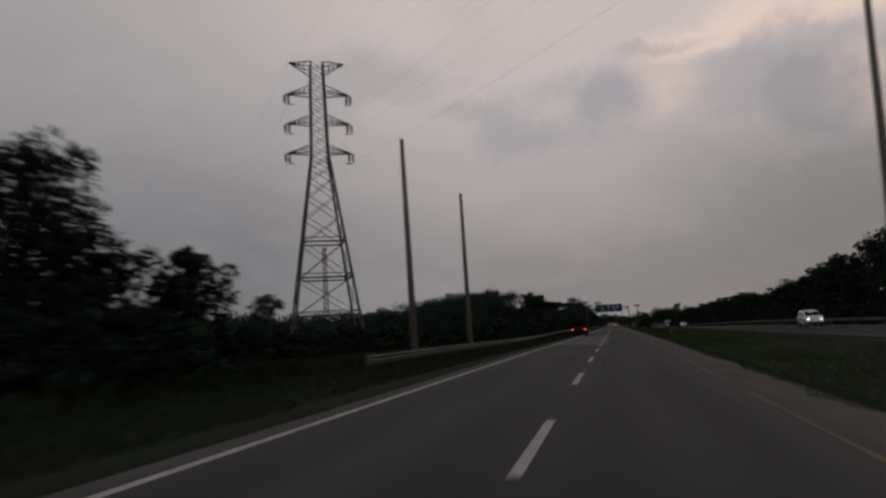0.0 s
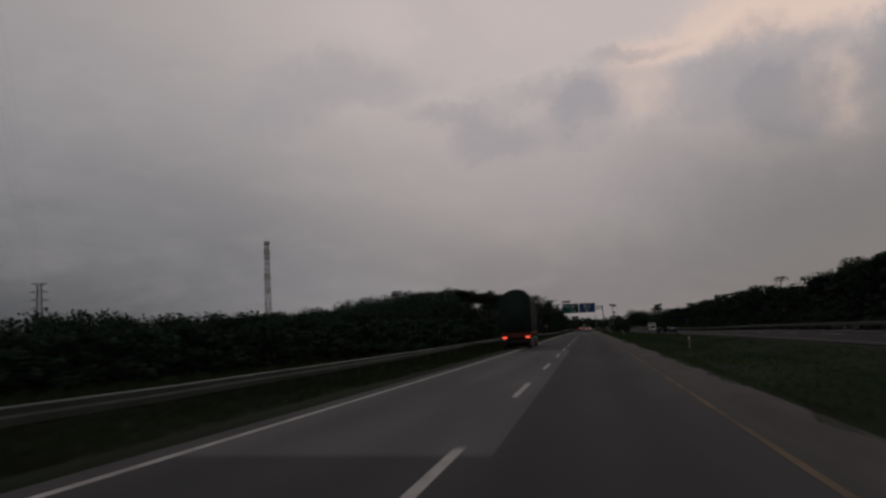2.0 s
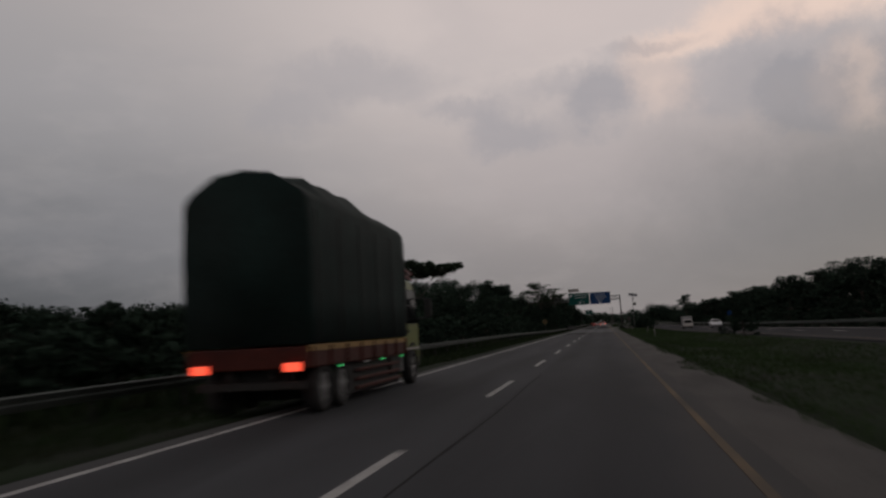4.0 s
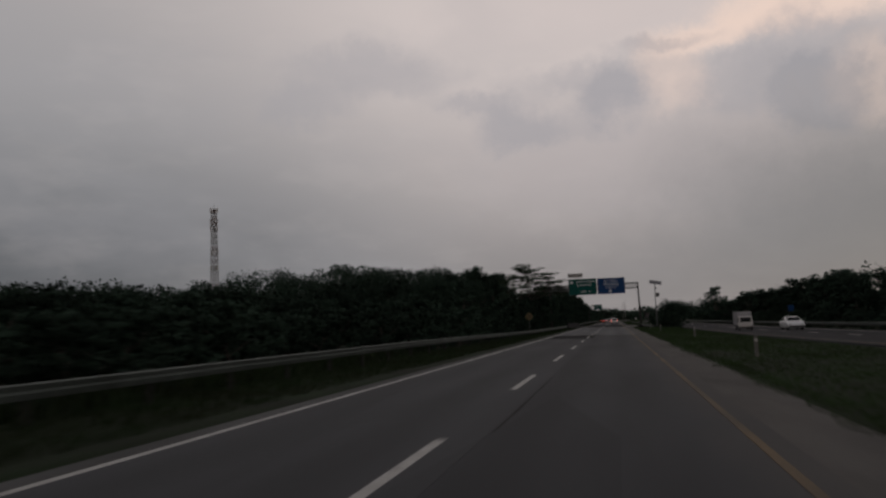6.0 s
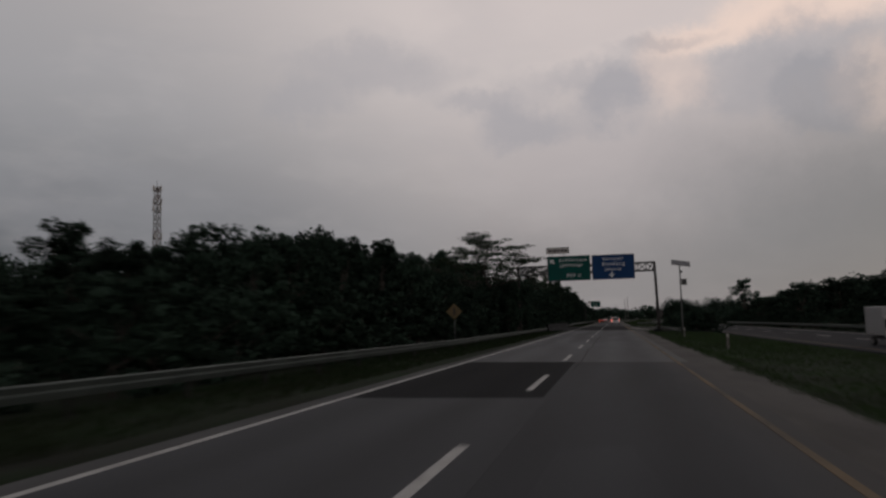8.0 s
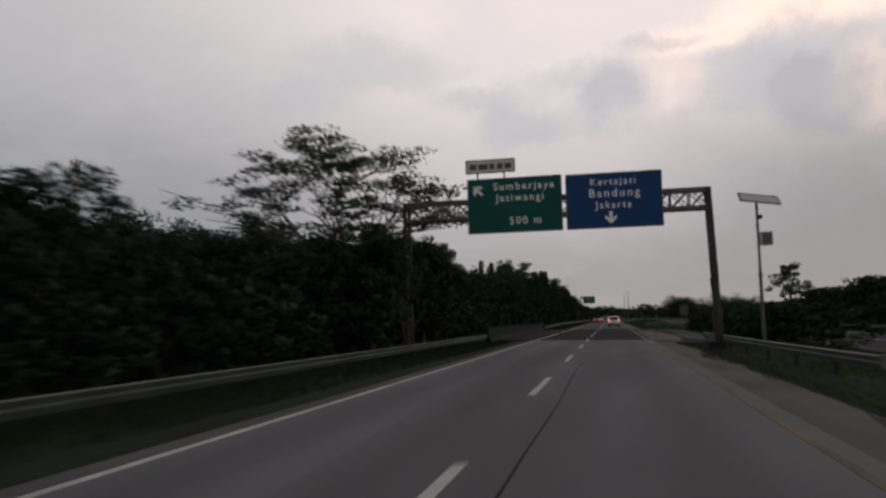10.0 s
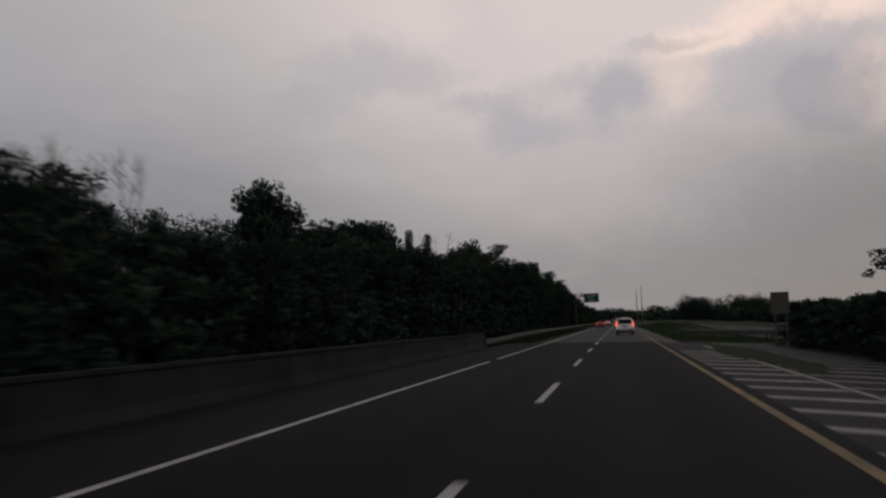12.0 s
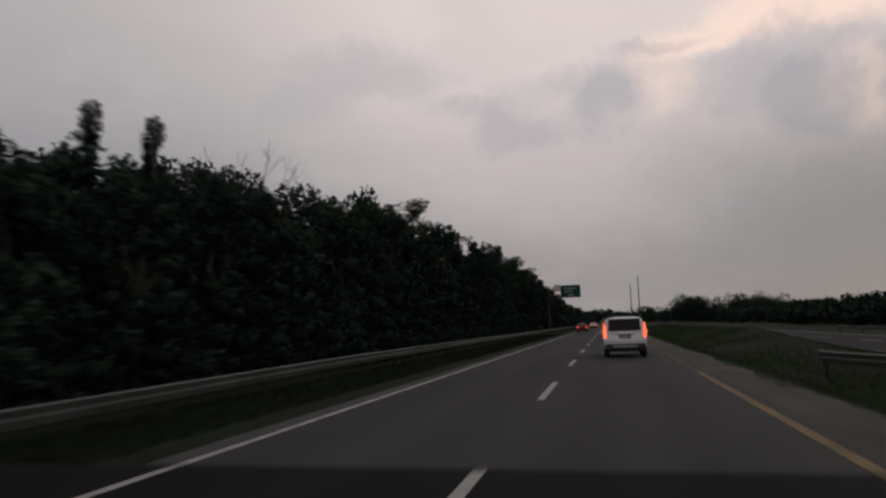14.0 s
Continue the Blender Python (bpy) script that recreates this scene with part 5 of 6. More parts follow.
bare_tree(-17.0, 342.5, 9.2, 3)
bare_tree(-16.2, 338.0, 8.6, 4)
bare_tree(-20.0, 411.0, 13.0, 8)
ru = umbrella(9, 12.2, 6.9, "tall spreading tree with layered feathery crown beside the gantry", [(0.60, 0.95, 8), (0.68, 1.0, 9), (0.77, 0.95, 9), (0.86, 0.75, 8), (0.94, 0.5, 6), (0.99, 0.25, 3)], 52, 0.2, 0.5, low=0.5, hubs=6, flat=0.24, puff=1.2)
ru.matrix_basis = pose(-13.1, 305.5, -0.75, 0, 0, 0)
for x, y, turn, wide, tall in ((-17.6, 432.0, 70, 0.62, 0.98), (-17.2, 444.0, 200, 0.60, 1.17), (-16.0, 510.0, 120, 0.75, 1.12), (-19.0, 424.0, 300, 0.55, 0.95)):
    tree = copy_thing(ru, pose(x, y, -0.5, 0, 0, turn) @ Matrix.Diagonal((wide, wide, tall, 1)))
    tree["label"] = "flat-topped feathery tree rising over the roadside wood"
sp = broadleaf(91, 11.0, 3.4, 44, 60, 0.35, "spiky thin-crowned tree over the far hedge", leaf=0.4, group="", lobes=8)
sp.matrix_basis = pose(32.3, 411, -0.9, 0, 0, 0)


def palm(x, y, h):
    t = thing("palm_tree", "tall palm with drooping fronds over the far treeline", "palm", pose(x, y, -0.8))
    bm = B()
    limb(bm, (0, 0, -0.2), (0.6, 0.2, h), 0.28, 0.16, random.Random(4), 5, 0.02)
    part("trunk", bm, M["bark"], t)
    bm = B()
    for k in range(16):
        a = k * 2.4
        up = 0.9 - 0.1 * (k % 8)
        ctr = [Vector((0.6 + math.cos(a) * q * 3.2, 0.2 + math.sin(a) * q * 3.2, h + up * q * 2 - 2.4 * q * q)) for q in (0, 0.25, 0.5, 0.75, 1.0)]
        side = Vector((-math.sin(a), math.cos(a), 0))
        for p, q in zip(ctr, ctr[1:]):
            for sd in (-1, 1):
                for f in (0.1, 0.4, 0.7):
                    o = p.lerp(q, f)
                    e = o + side * sd * 0.75 + (q - p) * 0.6 - Vector((0, 0, 0.35))
                    w = (q - p) * 0.16
                    bm.faces.new([bm.verts.new(c) for c in (o, o + w, e)])
    part("fronds", bm, M["leaf"], t, "drooping feathery fronds")


palm(81, 403, 19)
big = plant(SEEDS[2], 66, 252, 15.0, 9.0, rnd, 1.7)
for x, y, h in ((52, 262, 12), (58, 240, 14), (75, 262, 14), (60, 330, 11), (70, 420, 13), (90, 410, 14)):
    plant(SEEDS[1], x, y, h * 0.65, 9.0, rnd, 1.5)
# two bare vine-hung trunks over the wood
for x, y, h, lean in ((-19.5, 395.5, 11.6, 0.2), (-19.6, 398.0, 11.4, 1.7)):
    t = thing("vine_trunk", "vine-covered bare trunk rising over the wood", "tree", pose(x, y, -0.4, 0, 0, 0), group="vine trunks")
    bm = B()
    limb(bm, (0, 0, 0), (lean, 0, h), 0.16, 0.1, random.Random(int(h * 10)), 4, 0.05)
    part("trunk", bm, M["bark"], t)
    o = new("vines", leaf_mesh("vines", [(lean * q / h, 0, q) for q in np.linspace(h * 0.74, h, 9)], [0.22, 0.26, 0.3, 0.3, 0.36, 0.42, 0.5, 0.56, 0.46], 170, 0.18, M["leaf"], flat=1.0))
    o.parent = t


# far woods: one mass each, too many to count
def woods(name, spots, label, per=46, leaf=0.75):
    cs, rs = [], []
    for x, y, h, r in spots:
        n = 9
        for k in range(n):
            a = rnd.uniform(0, 6.28)
            q = rnd.uniform(0, 1)
            cs.append((x + math.cos(a) * r * 0.75 * (1 - 0.5 * q), y + math.sin(a) * r * 0.75 * (1 - 0.5 * q), h * (0.12 + 0.78 * q)))
            rs.append(r * rnd.uniform(0.38, 0.62))
    return tagged(new(name, leaf_mesh(name, cs, rs, per, leaf, M["leaf"], flat=0.8)), label, "woods", kind="stuff")


spots = []
y = 570.0
while y < 1400:
    for x0, k in ((-16, 1.0), (-26, 1.25), (-42, 1.6)):
        base = 10.5 if y < 620 else 10.5 + (y - 620) * 0.004
        spots.append((x0 + rnd.uniform(-3, 3), y + rnd.uniform(-4, 4), base * k * rnd.uniform(0.75, 1.05) - (2.5 if y > 620 else 0), 5.0 * k))
    y += 8 + (y - 570) * 0.014
woods("far_woods", spots, "dark far woods along the road", 150, 0.9)
spots = []
y = 430.0
while y < 1500:
    for x0, k in ((46, 1.0), (70, 1.3)):
        spots.append((x0 + (y - 430) * 0.05 + rnd.uniform(-4, 4), y + rnd.uniform(-4, 4), (3.6 + 0.004 * (y - 430)) * k * rnd.uniform(0.75, 1.15), 4.5 * k))
    y += 8 + (y - 430) * 0.012
for k in range(26):
    spots.append((77 + rnd.uniform(-34, 34), 880 + rnd.uniform(-30, 30), rnd.uniform(12, 16), 9))
woods("far_woods", spots, "dark far woods past the opposite carriageway", 110, 1.0)
spots = [(-260 + k * 7.0 + rnd.uniform(-3, 3), 1400 + rnd.uniform(-30, 30), rnd.uniform(11, 17), 12) for k in range(90)]
woods("far_woods", spots, "dark far woods where the road runs out of sight", 50, 3.2)
spots = [(x0 + rnd.uniform(-1.5, 1.5), 240 + 4.3 * k + rnd.uniform(-2, 2), min(hh, left_height(-14, 240 + 4.3 * k - 6) * kk) * rnd.uniform(0.75, 1.0), 3.2) for x0, hh, kk in ((-17, 5.2, 0.75), (-23, 6.5, 0.9)) for k in range(68)]
woods("wood_understorey", spots, "dark tangled understorey inside the roadside wood", 70, 0.5)
for x0, y0, y1, r in ((-40, 200, 460, 3.6), (-64, 92, 560, 4.6)):
    spots, y = [], y0
    while y < y1:
        x = x0 + rnd.uniform(-5, 5)
        spots.append((x, y, left_height(x if x0 > -50 else x0, y) * (rnd.uniform(0.84, 1.0) if x0 > -50 else rnd.uniform(0.94, 1.09) if y > 260 else rnd.uniform(0.84, 0.98)) - 0.8, r * rnd.uniform(0.85, 1.2)))
        y += rnd.uniform(2.6, 4.4) * (1 if x0 > -50 else 1.3)
    woods("far_woods", spots, "dark uneven woods over the fields", 120, 0.5)
# a taller belt behind them
belt = [(235, 8.2), (289, 10.2), (312, 13.2), (348, 17.7), (365, 19.5), (408, 22.4), (440, 22.8), (476, 26.4), (540, 30.0)]
spots = []
for (a, p), (b, q) in zip(belt, belt[1:]):
    n = int((b - a) / 2.8)
    for k in range(n):
        y = a + (b - a) * k / n
        spots.append((-75 + rnd.uniform(-3, 3), y + rnd.uniform(-1.5, 1.5), (p + (q - p) * k / n) * rnd.uniform(0.96, 1.08), 4.6 * rnd.uniform(0.85, 1.15)))
woods("far_woods", spots, "tall dark belt of trees behind the fields", 120, 0.55)
spots = [(38 + rnd.uniform(-2, 3), 95 + 4.0 * k + rnd.uniform(-2, 2), right_height(95 + 4.0 * k) * rnd.uniform(0.62, 0.95), 3.4) for k in range(84)]
woods("wood_understorey", spots, "dark tangled growth behind the opposite carriageway", 70, 0.5)
spots = []
for k in range(150):
    y = 20 + k * 4.2 + rnd.uniform(-3, 3)
    x = -95 + rnd.uniform(-18, 12)
    spots.append((x, y, (2.6 + (left_height(-64, min(560, y * 0.8)) - 1.5) * 1.2) * rnd.uniform(0.8, 1.0), 5.5))
woods("far_woods", spots, "dark woods behind the field", 90, 0.8)


# ---- grass ----
def grass(name, x0, x1, y0, y1, n, size, label, mat="verge", edge=None):
    x = RNG.uniform(x0, x1, n)
    y = RNG.uniform(y0, y1, n)
    if edge is not None:
        keep = np.array([edge(a, b) for a, b in zip(x, y)])
        x, y = x[keep], y[keep]
        n = len(x)
    z = np.array([max(ground_z(a, b), road_z(a, b) - 0.012) if 4.45 < a < 5.75 else ground_z(a, b) for a, b in zip(x, y)])
    a = RNG.uniform(0, 2 * np.pi, n)
    h = size * RNG.uniform(0.4, 1.3, n)
    dx, dy = np.cos(a), np.sin(a)
    v = np.empty((n, 3, 3))
    lean = RNG.normal(0, 0.35, (n, 2)) * h[:, None]
    v[:, 0] = np.stack([x - dx * h * 0.16, y - dy * h * 0.16, z - 0.03], 1)
    v[:, 1] = np.stack([x + dx * h * 0.16, y + dy * h * 0.16, z - 0.03], 1)
    v[:, 2] = np.stack([x + lean[:, 0], y + lean[:, 1], z + h], 1)
    me = bpy.data.meshes.new(name)
    me.vertices.add(n * 3)
    me.vertices.foreach_set("co", v.ravel())
    me.loops.add(n * 3)
    me.loops.foreach_set("vertex_index", np.arange(n * 3))
    me.polygons.add(n)
    me.polygons.foreach_set("loop_start", np.arange(n) * 3)
    me.polygons.foreach_set("loop_total", np.full(n, 3))
    me.update(calc_edges=True)
    me.materials.append(M[mat])
    return tagged(new(name, me), label, "grass", kind="stuff")


grass("verge_grass", -9.5, -5.0, -5, 319, 110000, 0.15, "short dark grass on the verge by the guardrail")
grass("verge_grass", -8.5, -5.0, 375, 480, 36000, 0.15, "short dark grass on the verge past the bridge")
grass("median_grass", 5.9, 13.8, -5, 314, 230000, 0.10, "short dull green grass in the median", "grass")
grass("median_grass", 5.9, 13.8, 374, 520, 100000, 0.10, "short dull green grass in the median past the crossing", "grass")
# tufts that creep over the shoulder in an uneven line
creep = lambda x, y: x > 5.55 + 0.55 * noise.noise(Vector((y * 0.13, 5, 0))) + 0.3 * noise.noise(Vector((y * 0.55, 8, 0)))
grass("shoulder_grass", 4.75, 6.3, -5, 315, 90000, 0.07, "ragged grass creeping over the dusty shoulder", "grass", creep)
grass("shoulder_grass", 4.75, 6.3, 373, 520, 36000, 0.07, "ragged grass creeping over the dusty shoulder past the crossing", "grass", creep)
grass("field_grass", -30, -9.5, 0, 210, 60000, 0.5, "rough dark field grass and weeds")


# ---- vehicles ----
def wheel(parent, x, y, r, w):
    side = 1 if x > 0 else -1
    bm = B()
    prof = [(r * 0.62, -w / 2), (r * 0.93, -w / 2), (r, -w * 0.36), (r, w * 0.36), (r * 0.93, w / 2), (r * 0.62, w / 2)]
    rings = [[(v, math.cos(a) * q, math.sin(a) * q) for q, v in prof] for a in (2 * math.pi * k / 20 for k in range(20))]
    vs = [[bm.verts.new(p) for p in rg] for rg in rings]
    for k in range(20):
        a, b2 = vs[k], vs[(k + 1) % 20]
        for i in range(len(prof)):
            bm.faces.new((a[i], a[(i + 1) % len(prof)], b2[(i + 1) % len(prof)], b2[i]))
    bmesh.ops.recalc_face_normals(bm, faces=bm.faces)
    t = part("wheel", bm, M["rubber"], parent, "black tyre", smooth=True)
    t.matrix_basis = pose(x, y, r)
    bm = B()
    bar(bm, (-w * 0.3, 0, 0), (side * w * 0.34, 0, 0), r * 0.63, seg=18)
    bar(bm, (side * w * 0.3, 0, 0), (side * w * 0.46, 0, 0), r * 0.2, seg=10)
    for k in range(6):
        a = k * math.pi / 3
        beam(bm, (side * w * 0.38, math.cos(a) * r * 0.12, math.sin(a) * r * 0.12), (side * w * 0.38, math.cos(a) * r * 0.58, math.sin(a) * r * 0.58), 0.05, 0.07)
    part("rim", bm, M["rim"], t, "grey wheel rim")
    return t


def car(name, m, paint, label, l=4.5, w=1.8, h=1.74, van=True, rear_lit=True, front_lit=False, group="cars on the road"):
    """A car: shell, glass, lamps, bumpers, wheels, mirrors."""
    t = thing(name, label, "car", m, group=group)
    hw = w / 2
    if van:
        st = [(-0.5, 0.50, 0.92, 0.86, 0.94), (-0.488, 0.40, 1.0, 0.93, 1.02), (-0.465, 0.36, 1.03, 0.86, 1.35 / 1.74 * h), (-0.425, 0.34, 1.05, 0.82, 0.955 * h), (-0.36, 0.30, 1.06, 0.82, 0.99 * h),
              (-0.05, 0.26, 1.05, 0.83, h), (0.13, 0.26, 1.04, 0.82, 0.97 * h), (0.27, 0.27, 1.03, 0.86, 0.66 * h), (0.44, 0.30, 0.95, 0.84, 0.575 * h), (0.485, 0.34, 0.80, 0.8, 0.50 * h), (0.5, 0.42, 0.66, 0.74, 0.42 * h)]
    else:
        st = [(-0.5, 0.45, 0.80, 0.84, 0.84), (-0.48, 0.34, 0.90, 0.9, 0.96), (-0.36, 0.28, 0.93, 0.84, 1.03), (-0.22, 0.24, 0.95, 0.78, 0.95 * h), (-0.05, 0.22, 0.95, 0.76, h),
              (0.08, 0.22, 0.95, 0.78, 0.97 * h), (0.24, 0.23, 0.94, 0.84, 0.68 * h), (0.42, 0.25, 0.85, 0.84, 0.58 * h), (0.485, 0.32, 0.72, 0.8, 0.48 * h), (0.5, 0.4, 0.6, 0.74, 0.4 * h)]
    rings = []
    for fy, zb, zm, kr, zt in st:
        y = fy * l
        zm = min(zm, zt - 0.02)
        half = [(0.86, zb), (0.97, zb + 0.10), (1.0, zb + (zm - zb) * 0.55), (0.975, zm), (kr + 0.03, zm + (zt - zm) * 0.80), (kr * 0.9, zt - 0.015), (kr * 0.45, zt + 0.012)]
        rings.append([(hw * u, y, z) for u, z in half] + [(-hw * u, y, z) for u, z in reversed(half)])
    bm = loft(B(), rings)
    body = part("body", bm, paint, t, smooth=True)
    es = body.modifiers.new("edge", "EDGE_SPLIT")
    es.split_angle = radians(42)

    def pane(nm, pts, mat, label=""):
        bm = B()
        slab(bm, pts, 0.012)
        return part(nm, bm, mat, body if nm.endswith("window") else t, label)

    k = h / 1.74
    if van:
        yb, yt = -0.482 * l - 0.03, -0.446 * l - 0.03
        pane("rear_window", [(hw * 0.75, yb, 1.16 * k), (-hw * 0.75, yb, 1.16 * k), (-hw * 0.72, yt, 1.62 * k), (hw * 0.72, yt, 1.62 * k)], M["glass"], "dark rear window")
        bm = B()
        box(bm, (0, -0.43 * l, 1.665 * k), (w * 0.74, 0.34, 0.05), 0.015)
        part("roof_spoiler", bm, paint, t)
        for sd in (-1, 1):
            pane("side_window", [(sd * (hw * 0.955 + 0.004), -0.40 * l, 1.14 * k), (sd * (hw * 0.955 + 0.004), 0.17 * l, 1.12 * k), (sd * (hw * 0.865 + 0.004), 0.09 * l, 1.52 * k), (sd * (hw * 0.865 + 0.004), -0.38 * l, 1.54 * k)][::sd], M["glass"])
        pane("front_window", [(-hw * 0.82, 0.272 * l, 1.16 * k), (hw * 0.82, 0.272 * l, 1.16 * k), (hw * 0.74, 0.155 * l, 1.60 * k), (-hw * 0.74, 0.155 * l, 1.60 * k)], M["glass"])
    else:
        pane("rear_window", [(hw * 0.74, -0.345 * l, 1.04), (-hw * 0.74, -0.345 * l, 1.04), (-hw * 0.66, -0.235 * l, 0.93 * h), (hw * 0.66, -0.235 * l, 0.93 * h)], M["glass"], "dark rear window")
        for sd in (-1, 1):
            pane("side_window", [(sd * hw * 0.955, -0.25 * l, 1.0), (sd * hw * 0.955, 0.16 * l, 0.99), (sd * hw * 0.83, 0.06 * l, 0.92 * h), (sd * hw * 0.83, -0.18 * l, 0.92 * h)][::sd], M["glass"])
        pane("front_window", [(-hw * 0.8, 0.245 * l, 0.72 * h), (hw * 0.8, 0.245 * l, 0.72 * h), (hw * 0.72, 0.10 * l, 0.95 * h), (-hw * 0.72, 0.10 * l, 0.95 * h)], M["glass"])
    for sd in (-1, 1):
        bm = B()
        if van:
            slab(bm, [(sd * hw * 1.0, -0.497 * l, 0.86 * k), (sd * hw * 0.88, -0.506 * l, 0.82 * k), (sd * hw * 0.87, -0.498 * l, 1.02 * k), (sd * hw * 0.905, -0.474 * l, 1.34 * k), (sd * hw * 0.925, -0.462 * l, 1.52 * k), (sd * hw * 0.955, -0.464 * l, 1.46 * k), (sd * hw * 1.0, -0.484 * l, 1.12 * k)][::sd], 0.05)
        else:
            box(bm, (sd * hw * 0.72, -0.488 * l, 0.82), (hw * 0.36, 0.12, 0.14), 0.02)
        part("tail_lamp", bm, M["tail" if van else "tail_far"] if rear_lit else M["red_car"], t, "glowing red tail lamp" if rear_lit else "red tail lamp")
        bm = B()
        box(bm, (sd * hw * 0.72, 0.482 * l, 0.72 * k), (hw * 0.34, 0.14, 0.13), 0.03)
        part("headlamp", bm, M["head"] if front_lit else M["rim"], t, "headlamp")
        bm = B()
        box(bm, (sd * (hw + 0.10), 0.20 * l, 1.06 * k), (0.2, 0.1, 0.15), 0.03)
        part("mirror", bm, paint, t)
    bm = B()
    box(bm, (0, -0.497 * l, 0.50 if van else 0.44), (w * 0.92, 0.16, 0.22), 0.04)
    part("rear_bumper", bm, M["black"], t, "dark lower bumper")
    bm = B()
    box(bm, (0, 0.49 * l, 0.42), (w * 0.9, 0.14, 0.2), 0.04)
    part("front_bumper", bm, M["black"], t)
    bm = B()
    box(bm, (0, -0.4955 * l - 0.012, 0.92 if van else 0.7), (0.52, 0.02, 0.17), 0.006)
    p = part("number_plate", bm, M["plate"], t, "dark number plate")
    bm = B()
    box(bm, (0, -0.4955 * l - 0.024, 0.92 if van else 0.7), (0.38, 0.006, 0.05))
    part("writing_bar", bm, M["sign_grey"], p)
    if van:
        bm = B()
        box(bm, (0, -0.4945 * l - 0.012, 1.02), (w * 0.45, 0.03, 0.05), 0.01)
        part("chrome_strip", bm, M["rim"], t, "chrome strip over the plate")
        bm = B()
        box(bm, (0, -0.497 * l - 0.085, 0.50), (w * 0.56, 0.02, 0.10), 0.008)
        part("bumper_insert", bm, M["grey_paint"], t, "pale strip across the rear bumper")
        bm = B()
        bar(bm, (-0.28, -0.487 * l - 0.02, 1.19 * k), (0.10, -0.480 * l - 0.02, 1.24 * k), 0.012, seg=6)
        part("wiper", bm, M["black"], t, "rear window wiper")
        bm = B()
        box(bm, (0, -0.455 * l - 0.02, 1.60 * k), (0.32, 0.03, 0.025), 0.006)
        part("brake_lamp", bm, M["red_car"], t, "unlit red brake lamp under the spoiler")
        for sd in (-1, 1):
            bm = B()
            bar(bm, (sd * hw * 0.70, -0.34 * l, h + 0.02), (sd * hw * 0.70, 0.08 * l, h + 0.02), 0.018, seg=6)
            part("roof_rail", bm, M["black"], t, "thin dark roof rail")
    r = 0.34 if van else 0.31
    for x in (-hw + 0.12, hw - 0.12):
        for y in (-0.31 * l, 0.31 * l):
            wheel(t, x, y, r, 0.22)
    bm = B()
    box(bm, (0, 0, 0.36), (w * 0.78, l * 0.8, 0.2))
    part("underbody", bm, M["chassis"], t)
    return t


car("white_mpv", pose(2.15, 404.6, road_z(2.15, 404.6), 0, 0, 0), M["white_paint"], "white people carrier with glowing red tail lamps and dark rear window", 4.6, 1.86, 1.78)
car("dark_red_car", pose(-2.6, 497, road_z(-2.6, 497)), M["red_car"], "dark red saloon with lit tail lamps in the slow lane", 4.3, 1.7, 1.45, van=False)
car("grey_car", pose(-1.9, 560, road_z(-1.9, 560)), M["grey_paint"], "grey saloon with lit tail lamps far ahead in the slow lane", 4.3, 1.7, 1.45, van=False)
car("white_oncoming_van", pose(22.3, 95.0, far_z(95), 0, 0, 180), M["white_paint"], "white van with headlamps on in the opposite carriageway", 4.5, 1.75, 1.8, rear_lit=False, front_lit=True)
car("white_saloon", pose(21.6, 253, far_z(253), 0, 0, 180), M["white_paint"], "white saloon in the opposite carriageway", 4.4, 1.75, 1.48, van=False, rear_lit=False)


